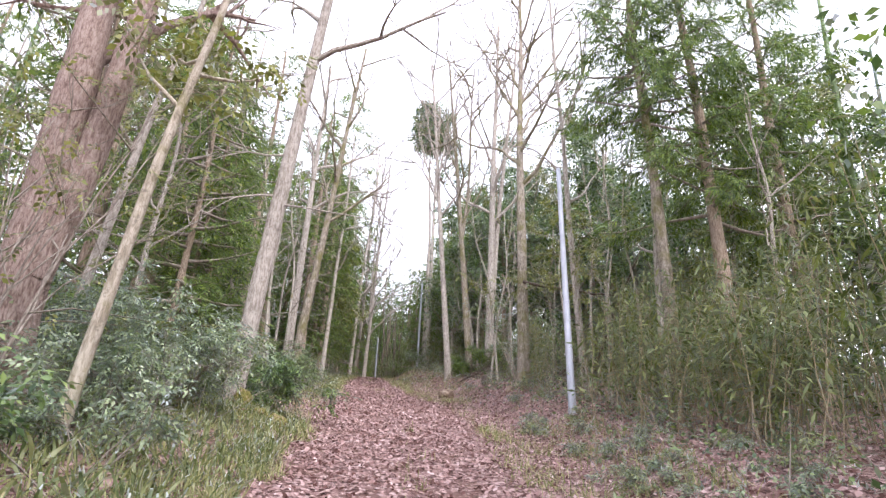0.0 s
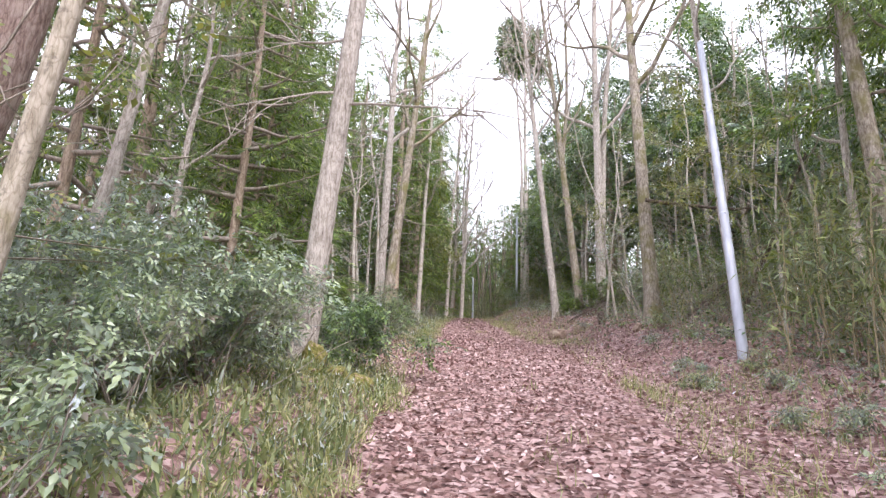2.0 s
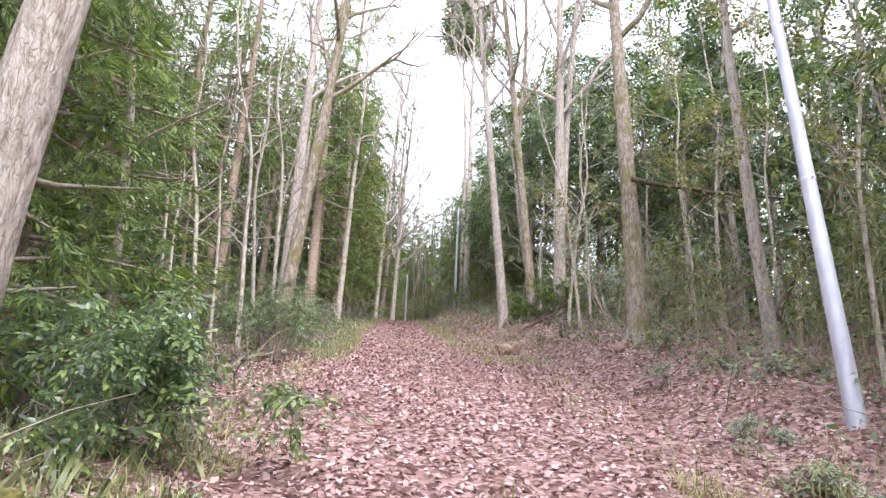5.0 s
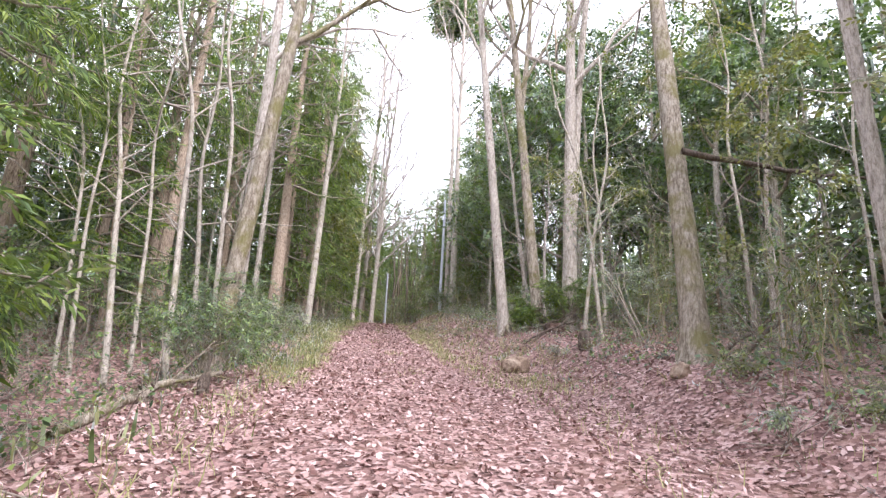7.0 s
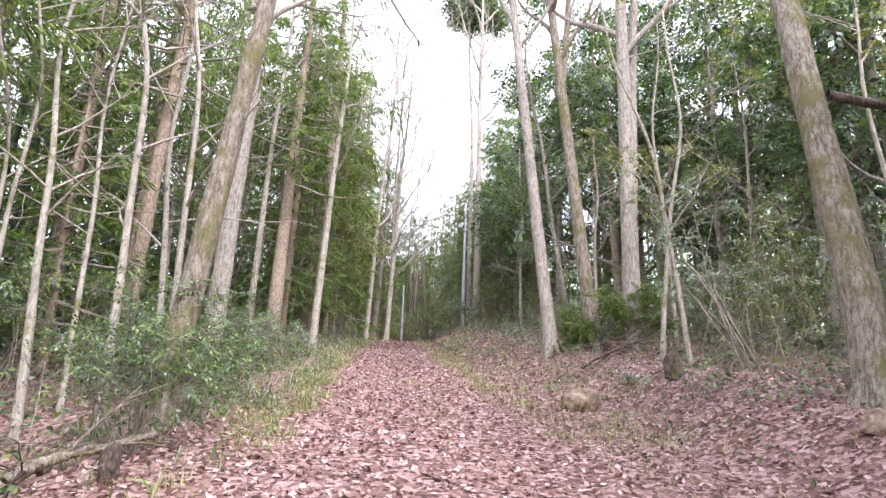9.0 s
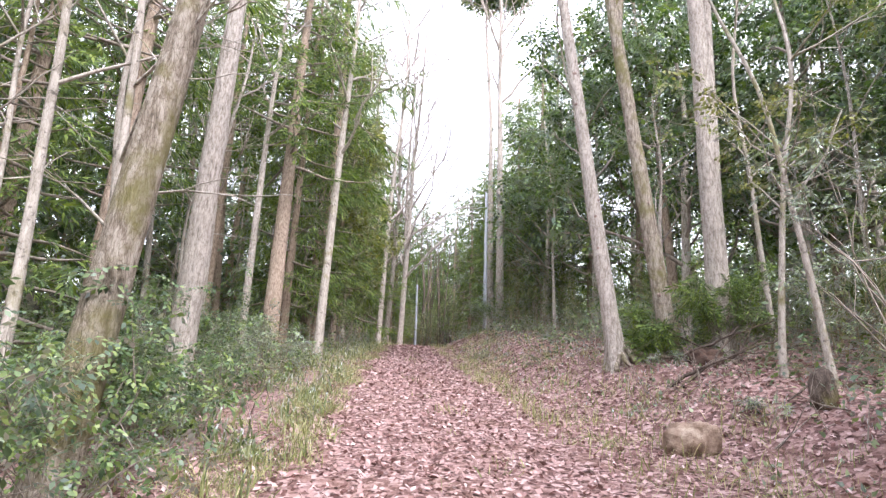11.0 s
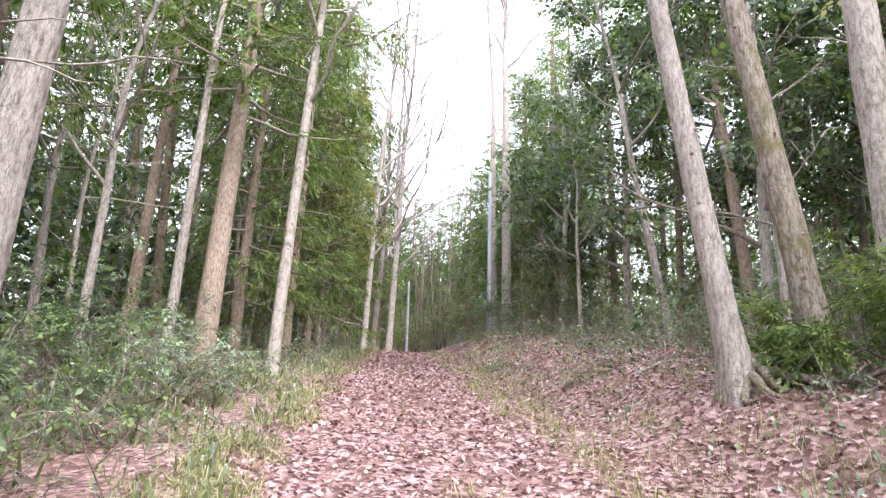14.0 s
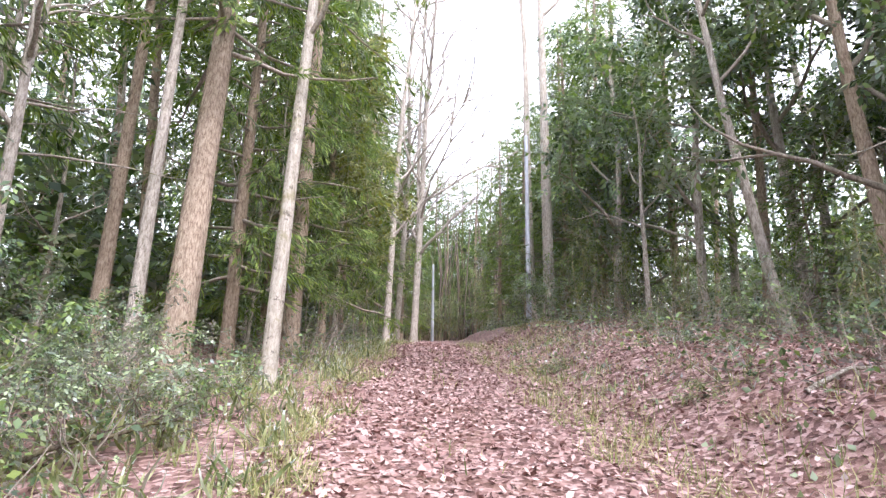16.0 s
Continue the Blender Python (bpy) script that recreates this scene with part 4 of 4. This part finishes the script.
shrub("shrub", -3.0, 5.6, 0.7, 0.5, "small leafy green shrub in the verge grass", PALE, 87, 8, 1.0, 0.14, BROAD_SPRAY)
shrub("shrub", -3.9, 5.4, 0.8, 0.6, "low leafy green shrub beside the slim tree", PALE, 88, 8, 1.0, 0.16, BROAD_SPRAY)
for x, y, h, sd in ((-6.4, 29.4, 0.9, 160), (-6.7, 31.2, 1.0, 161), (-7.0, 32.8, 0.9, 162), (-8.0, 33.2, 1.2, 163)):
    shrub("shrub", x, y, h, 0.6, "low leafy shrub in the grass at the wood's edge", PALE if sd % 2 else BROAD, sd, 8, 1.0, 0.15)
shrub("conifer_shrub", 2.85, 29.9, 1.35, 0.42, "bright green feathery conifer bush on the root mound", CEDAR, 71, 9, 1.5, 0.26, FROND)
shrub("conifer_shrub", 1.3, 30.2, 0.8, 0.45, "small bright green conifer bush beside the straight tree", CEDAR, 72, 8, 1.5, 0.28, FROND)
shrub("shrub", 3.9, 26.2, 3.4, 1.6, "spreading fine-leaved evergreen shrub on the bank", PALE, 73, 9, 1.0, 0.26, FROND)
shrub("shrub", -1.3, 44.0, 1.4, 0.9, "round green shrub at the pole's foot", BROAD, 74, 10, 1.5, 0.2)
low = [shrub("low_shrub", -7.5 - i, 17 + 3 * i, h, s, "leafy low shrub in the wood", m, 75 + i, 9, 0.5, 0.23, group="shrubs of the undergrowth") for i, (h, s, m) in enumerate(((1.7, 0.9, BROAD), (2.4, 1.2, BROAD), (1.4, 1.1, BROAD), (2.8, 1.3, CEDAR)))]
sow(low, 32, left_of(1.9, 10), (14, 60), 0.8, (0.6, 1.2))
sow(low, 34, right_of(2.4, 10), (14, 62), 0.8, (0.6, 1.2))
sow(low, 9, lambda y: -6 + rng.uniform(-9, 9), (68, 72), 0.8, (0.9, 1.5))

# far woods beyond the nearer trees: nobody could count these leaves
def far_wood():
    r = np.random.default_rng(5)
    b = Buf()
    spots = []
    for n, xs, ys, top in ((50000, (-28, -13), (4, 84), 14), (50000, (10, 26), (4, 84), 13), (40000, (-26, 14), (82, 98), 10), (26000, (-17, 7), (77, 88), 13), (30000, (-21, -13.5), (16, 76), 5), (20000, (9.5, 18), (18, 76), 5), (6000, (-24, 24), (-34, -22), 11)):
        c = np.stack([r.uniform(*xs, n // 40), r.uniform(*ys, n // 40), top * r.beta(1.1, 1.3, n // 40)], -1)
        spots.append(np.repeat(c, 40, 0) + r.normal(0, 1, (n // 40 * 40, 3)) * np.array([0.8, 0.8, 0.45]))
    p = np.concatenate(spots)
    p[:, 2] = np.maximum(p[:, 2], 0.1) + ground_z(p[:, 0], p[:, 1])
    scatter(b, DIAMOND, p, turns(r, len(p), 0.3), r.uniform(0.22, 0.48, len(p)))
    for _ in range(150):
        x, y = (r.uniform(-32, -14), r.uniform(0, 84)) if r.random() < 0.5 else (r.uniform(12, 30), r.uniform(0, 84))
        z = gz(x, y)
        tube(b, np.array([(x, y, z - 0.1), (x + r.normal(0, 0.2), y, z + 7), (x + r.normal(0, 0.5), y, z + 15)]), np.array([0.16, 0.12, 0.05]), 5)
    return tagged(new("far_wood", b.mesh("far_wood", BROAD)), "dense far evergreen wood behind the nearer trees", "woods", kind="stuff")


far_wood()


def far_trunks():
    """Bare dark stems in the wood beyond the path's end."""
    r = np.random.default_rng(15)
    b = Buf()
    for _ in range(90):
        x, y = r.uniform(-15, 4), r.uniform(68, 76)
        z, h = gz(x, y) - 0.1, r.uniform(6, 11)
        tube(b, np.array([(x, y, z), (x + r.normal(0, 0.2), y, z + h * 0.5), (x + r.normal(0, 0.5), y, z + h)]), np.array([0.09, 0.07, 0.03]) * r.uniform(0.6, 1.3), 5)
    return tagged(new("far_trunks", b.mesh("far_trunks", DEADWOOD)), "thin dark trunks in the wood beyond the path", "woods", kind="stuff")


far_trunks()


def floor_cover():
    """Low leafy cover on the wood's floor, in patches."""
    r = np.random.default_rng(6)
    n = 1250
    y = r.uniform(3, 66, n)
    x = np.where(r.random(n) < 0.5, path_left(y) - 1.7 - 9 * r.random(n) ** 1.3, bank_foot(y) + 1.5 + 9 * r.random(n) ** 1.3)
    c = np.repeat(np.stack([x, y], -1), 44, 0) + r.normal(0, 0.3, (n * 44, 2))
    p = np.stack([c[:, 0], c[:, 1], ground_z(c[:, 0], c[:, 1]) + np.abs(r.normal(0, 0.35, len(c)))], -1)
    b = Buf()
    scatter(b, DIAMOND, p, turns(r, len(p), 0.2), r.uniform(0.05, 0.14, len(p)))
    return tagged(new("undergrowth", b.mesh("undergrowth", BROAD)), "low leafy green cover on the wood's floor", "undergrowth", kind="stuff")


floor_cover()


def brush():
    """Thin dead twigs lying and leaning on the bank and in the wood."""
    r = np.random.default_rng(7)
    b = Buf()
    for _ in range(1900):
        y = r.uniform(3, 44)
        x = float(bank_foot(y)) + r.uniform(0.5, 7) if r.random() < 0.6 else float(path_left(y)) - r.uniform(0.9, 7)
        up = abs(r.normal(0, 0.28)) if r.random() < 0.7 else r.uniform(0.5, 3)
        q = branch(r, (x, y, gz(x, y) + 0.02), (r.normal(), r.normal(), up), r.uniform(0.3, 1.5), 3, 0.0, 0.2)
        tube(b, q, np.linspace(r.uniform(0.005, 0.014), 0.003, 4), 3, cap=False)
    return tagged(new("dead_twigs", b.mesh("dead_twigs", TWIG)), "thin grey dead twigs littering the bank and wood", "twigs", kind="stuff")


brush()

# ---- stones, roots and dead wood ----
def boulder(name, x, y, size, label, mat, seed, sink=0.25, category="rock"):
    bm = bmesh.new()
    bmesh.ops.create_icosphere(bm, subdivisions=5 if mat is MOSS else 4, radius=1.0)
    for v in bm.verts:
        p = np.array(v.co)
        q = p * 1.1 if mat is MOSS else np.sign(p) * np.abs(p) ** 0.75
        k = 1 + 0.26 * float(wobble(p, 1.6, seed)) + 0.13 * float(wobble(p, 4.2, seed + 2)) + 0.07 * float(wobble(p, 11.0, seed)) + (0.05 * float(wobble(p, 27.0, seed)) if mat is MOSS else 0.0)
        v.co = Vector(q * k) * 0.5
        v.co = Vector((v.co.x * size[0], v.co.y * size[1], v.co.z * size[2]))
    me = bpy.data.meshes.new(name)
    bm.to_mesh(me)
    bm.free()
    me.polygons.foreach_set("use_smooth", np.full(len(me.polygons), True))
    me.materials.append(mat)
    ob = new(name, me)
    ob.location = (x, y, gz(x, y) + size[2] * (0.5 - sink))
    ob.rotation_euler = (0.05, 0.08, seed)
    return tagged(ob, label, category)


boulder("rock", 0.5, 26.2, (0.66, 0.5, 0.5), "tan weathered boulder lying on the fallen leaves", ROCK, 3.0, 0.24)
boulder("rock", 2.75, 21.7, (0.3, 0.25, 0.3), "small pale stone at the mossy tree's foot", ROCK, 5.0, 0.3)
for x, y, size, sd in ((-3.58, 11.3, (0.3, 0.3, 0.5), 4.0), (-3.3, 11.4, (0.34, 0.3, 0.22), 6.0), (-2.98, 11.5, (0.42, 0.32, 0.26), 7.0), (-3.45, 11.0, (0.3, 0.22, 0.14), 5.0)):
    boulder("moss_mound", x, y, size, "yellow-green mossy mound at the leaning tree's foot", MOSS, sd, 0.3, "moss")
boulder("root_mound", 2.1, 29.7, (1.0, 0.6, 0.42), "dark earthy root mound under the conifer bush", plain_material("root_earth", [(0.3, (0.045, 0.03, 0.022)), (0.55, (0.12, 0.075, 0.055)), (0.75, (0.23, 0.15, 0.11))], 5, 0.95, 25, 1.0), 8.0, 0.45, "mound")
boulder("stump", 2.2, 26.1, (0.3, 0.28, 0.55), "small dark rotten stump on the bank", DEADWOOD, 9.0, 0.2, "stump")
boulder("stump", -4.75, 20.6, (0.16, 0.15, 0.4), "dark broken stump beside the twiggy shrub", DEADWOOD, 10.0, 0.2, "stump")


def stick(name, a, b, r, label, mat, seed, twigs=0, ground_it=True, category="branch", sag=0.0):
    """A fallen or hanging branch between two spots."""
    q = np.random.default_rng(seed)
    s = np.linspace(0, 1, 12)[:, None]
    pts = np.array(a, float) * (1 - s) + np.array(b, float) * s
    pts += q.normal(0, 0.02, pts.shape) + np.stack([0 * s[:, 0], 0 * s[:, 0], -sag * np.sin(s[:, 0] * np.pi)], -1)
    if ground_it:
        pts[:, 2] += ground_z(pts[:, 0], pts[:, 1]) + r * 0.6
    origin = pts[0].copy()
    t = thing(name, origin, label, category)
    w = Buf()
    tube(w, pts - origin, np.linspace(r, r * 0.45, 12), 8, 0.12, 0, seed)
    part("wood", w, mat, t)
    for i in range(twigs):
        w = Buf()
        k = q.integers(3, 11)
        limbs(w, q, pts[k] - origin, (pts[k] - pts[k - 1]) * 2 + q.normal(0, 0.25, 3) + np.array([0, 0, 0.1]), 0.9, r * 0.3, 1, 0.0, None, 4, 2)
        part("twig", w, mat, t)
    return t


stick("fallen_branch", (0.0, 32.4, 0), (2.0, 33.0, 0.05), 0.028, "bare fallen branch on the leafy bank", BARK_PALE, 1)
stick("fallen_log", (-6.2, 19.6, 0.0), (-4.9, 21.6, 0.15), 0.09, "mossy fallen log at the wood's edge", BARK_MOSS, 2, 2)
stick("fallen_branch", (3.4, 27.2, 0), (1.9, 26.4, 0.05), 0.03, "thin fallen branch on dead leaves", DEADWOOD, 3, 1)
stick("dead_branch", (5.2, 20.2, 0.2), (6.6, 18.6, 4.6), 0.07, "dark dead branch propped in the thicket", DEADWOOD, 4, 4, category="branch")
stick("dead_branch", (4.4, 22.8, 0.1), (7.5, 23.5, 2.6), 0.06, "dark dead branch fallen against the trees", DEADWOOD, 5, 6)
stick("dead_branch", (4.6, 24.0, 0.1), (8.0, 25.2, 1.8), 0.05, "dark dead branch lying in the brush", DEADWOOD, 6, 6)
for k, (a, b) in enumerate((((-6.2, 22.0, 0.0), (-5.0, 19.6, 0.25)), ((-7.4, 30.6, 0), (-6.2, 31.9, 0.3)), ((1.2, 28.2, 0.0), (3.2, 28.6, 0.6)), ((1.0, 28.4, 0.0), (2.4, 27.9, 0.4)))):
    stick("fallen_branch", a, b, 0.03, "twiggy dead branch lying in the undergrowth", DEADWOOD, 20 + k, 5)
for k, (a, b) in enumerate((((1.5, 29.6, 0.1), (3.4, 29.0, 0.9)), ((2.6, 29.3, 0.0), (1.4, 29.9, 0.7)), ((1.9, 28.9, 0.0), (3.0, 29.8, 0.8)))):
    stick("fallen_branch", a, b, 0.025, "twiggy dead branch on the root mound", DEADWOOD, 40 + k, 6)
# the long dead limb that reaches from the mossy tree into the wood
stick("dead_limb", (3.3, 22.6, 8.7), (7.2, 22.7, 8.4), 0.07, "long dark dead limb caught in the trees", DEADWOOD, 7, 3, False, sag=0.1)

# exposed roots of the straight tree
for k, (dx, dy, ln) in enumerate(((0.5, -0.6, 0.8), (0.9, -0.25, 1.5), (-0.15, -0.8, 0.6), (0.75, -0.6, 1.2), (0.2, -0.9, 0.7))):
    q = np.random.default_rng(200 + k)
    s = np.linspace(0, 1, 9)
    px, py = 0.67 + dx * ln * s + 0.05 * np.sin(6 * s), 30.3 + dy * ln * s
    pts = np.stack([px, py, ground_z(px, py) + 0.3 * (1 - s) ** 1.5 + 0.05 + 0.05 * np.sin(s * 5 + k)], -1)
    b = Buf()
    tube(b, pts - pts[0], np.linspace(0.09, 0.025, 9), 8, 0.2, 0, k)
    r_ob = new("root", b.mesh("root", BARK_MOSS))
    r_ob.location = pts[0]
    tagged(r_ob, "knotted bare root spreading from the straight tree", "root", "roots of the straight tree")


# ---- grass, low plants and fallen leaves ----
def blades(name, spots, heights, mat, label, seed, spread=0.5, width=1.0, template=BLADE):
    r = np.random.default_rng(seed)
    n = len(spots)
    p = np.stack([spots[:, 0], spots[:, 1], ground_z(spots[:, 0], spots[:, 1]) - 0.01], -1)
    m = frames_of(r.uniform(0, 6.28, n), r.normal(0.85, spread * 1.25, n), r.normal(0, 0.7, n))
    size = np.stack([heights, heights * width * r.uniform(0.7, 1.2, n), heights], -1)
    b = Buf()
    scatter(b, template, p, m, size)
    return tagged(new(name, b.mesh(name, mat)), label, "grass", kind="stuff")


def tufts(r, n, per, x_of, ys, spread=0.07):
    y = r.uniform(*ys, n)
    x = x_of(y, r)
    c = np.repeat(np.stack([x, y], -1), per, 0)
    c = c + r.normal(0, spread, c.shape)
    gaps = np.clip(0.35 + 1.6 * wobble(np.stack([c[:, 0], c[:, 1], 0 * c[:, 0]], -1), 1.9, 4.0) + 0.8 * wobble(np.stack([c[:, 0], c[:, 1], 0 * c[:, 0]], -1), 5.0, 1.0), 0, 0.9)
    c = c[r.random(len(c)) > gaps]
    thin = smooth(13.5, 15.5, c[:, 1]) * (1 - smooth(22, 25, c[:, 1])) * 0.85
    return c[r.random(len(c)) > thin]


r = np.random.default_rng(9)
s1 = tufts(r, 4600, 8, lambda y, r: path_left(y) + 0.1 + 0.45 * wobble(np.stack([y, 0 * y, 0 * y], -1), 1.3, 2.0) - np.abs(r.normal(0.2, 0.65, len(y))), (2.5, 46))
blades("verge_grass", s1, r.uniform(0.07, 0.30, len(s1)), GRASS, "long pale green grass along the path's edge", 1, 0.55, 0.65)
s6 = np.stack([path_left(yy := r.uniform(2.2, 12.5, 6500)) - 0.05 - 1.7 * r.random(6500) ** 1.2, yy], -1)
blades("verge_grass", s6[:4000], r.uniform(0.08, 0.30, 4000), GRASS, "dense long grass below the shrubs by the path", 6)
blades("bamboo_grass", s6[4000:], r.uniform(0.10, 0.30, 2500), SASA, "broad-bladed bamboo grass among the verge grass", 8, 0.4, 1.9)
s2 = tufts(r, 4000, 8, lambda y, r: path_right(y) - 0.15 + 2.6 * r.random(len(y)) ** 1.3, (3, 46), 0.11)
blades("bank_grass", s2, r.uniform(0.08, 0.3, len(s2)), GRASS, "thin dry grass at the foot of the bank", 2, 0.6, 0.55)
s3 = tufts(r, 60, 14, lambda y, r: (path_left(y) + path_right(y)) * 0.5 + r.normal(0.05, 0.2, len(y)), (3, 42), 0.12)
blades("path_grass", s3, r.uniform(0.08, 0.2, len(s3)), GRASS, "sparse grass tufts along the path's middle", 3)
s4 = tufts(r, 1500, 7, lambda y, r: path_left(y) - r.uniform(0.3, 3.4, len(y)), (3, 44), 0.1)
blades("bamboo_grass", s4, r.uniform(0.16, 0.42, len(s4)), SASA, "broad-bladed bamboo grass at the wood's edge", 4, 0.45, 1.5)
s5 = tufts(r, 1000, 8, lambda y, r: bank_foot(y) + r.uniform(0.0, 3.0, len(y)), (4, 42), 0.13)
blades("bank_plants", s5, r.uniform(0.05, 0.12, len(s5)), PALE, "small green plants among leaves on the bank", 5, 0.6, 1.2, LEAF)


# a scrap of dead leaf, bent along its midrib
SCRAP = (np.array([(0, 0, 0.03), (0.45, 0.32, 0.12), (1, 0, 0.1), (0.55, -0.32, 0.07), (0.5, 0, 0.0)]), NO3, np.array([(0, 4, 2, 1), (0, 3, 2, 4)]))


def litter():
    r = np.random.default_rng(12)
    y = 2.2 + 44 * r.random(78000) ** 1.04
    u = r.random(78000)
    wide = bank_foot(y) + 4.2 - path_left(y) + 0.5
    x = path_left(y) - 0.5 - 1.2 * smooth(13, 16, y) * (1 - smooth(23, 27, y)) + wide * u ** 1.2
    p = np.stack([x, y, ground_z(x, y) + r.uniform(0.0, 0.03, len(x))], -1)
    b = Buf()
    n = len(x)
    scatter(b, SCRAP, p, frames_of(r.uniform(0, 6.28, n), r.normal(0, 0.42, n), r.normal(0, 0.5, n)), np.stack([r.uniform(0.04, 0.098, n)] * 3, -1) * np.stack([np.ones(n), r.uniform(0.7, 1.3, n), r.uniform(0.5, 1.6, n)], -1))
    return tagged(new("leaf_litter", b.mesh("leaf_litter", LITTER, False)), "thick litter of curled pinkish-brown dead leaves", "leaves", kind="stuff")


litter()


# ---- single fallen leaves where the path begins ----
def dead_leaf_mesh(seed):
    """One lobed, curled dead leaf with its stalk."""
    q = np.random.default_rng(seed)
    n = 7
    s = np.linspace(0, 1, n)
    half = 0.3 * np.sin(np.pi * s ** 0.8) * (1 + 0.15 * np.cos(s * 22))
    curl = 0.16 * q.uniform(0.3, 1.3) * (s - 0.5) ** 2
    mid = np.stack([s, 0 * s, curl], -1)
    lift = q.uniform(0.1, 0.4)
    left = np.stack([s, half, curl + half * lift], -1)
    right = np.stack([s, -half, curl + half * q.uniform(0.0, 0.35)], -1)
    v = np.concatenate([mid, left, right, [(-0.3, 0.03, 0.03), (-0.3, -0.0, 0.03)]])
    i = np.arange(n - 1)
    quads = np.concatenate([np.stack([i, i + 1, n + i + 1, n + i], -1), np.stack([i, 2 * n + i, 2 * n + i + 1, i + 1], -1)])
    b = Buf()
    b.add(v, [(0, 3 * n, 3 * n + 1)], quads)
    return b.mesh("fallen_leaf", DEAD_LEAF, True)


DEAD_LEAF = plain_material("single_dead_leaf", [(0.3, (0.26, 0.16, 0.13)), (0.5, (0.45, 0.31, 0.265)), (0.72, (0.62, 0.48, 0.42))], 1.2, 0.7, 14, 0.3)
_leaves = [dead_leaf_mesh(i) for i in range(6)]
r = np.random.default_rng(33)
for i in range(300):
    y = r.uniform(3.2, 12.0)
    x = r.uniform(float(path_left(y)) + 0.1, float(path_right(y)) + 0.3)
    leaf_ob = new("fallen_leaf", _leaves[i % 6])
    leaf_ob.parent = ground
    k = r.uniform(0.07, 0.13)
    leaf_ob.matrix_basis = pose(x, y, gz(x, y) + 0.03, r.normal(0, 14), r.normal(0, 14), r.uniform(0, 360)) @ Matrix.Scale(k, 4)
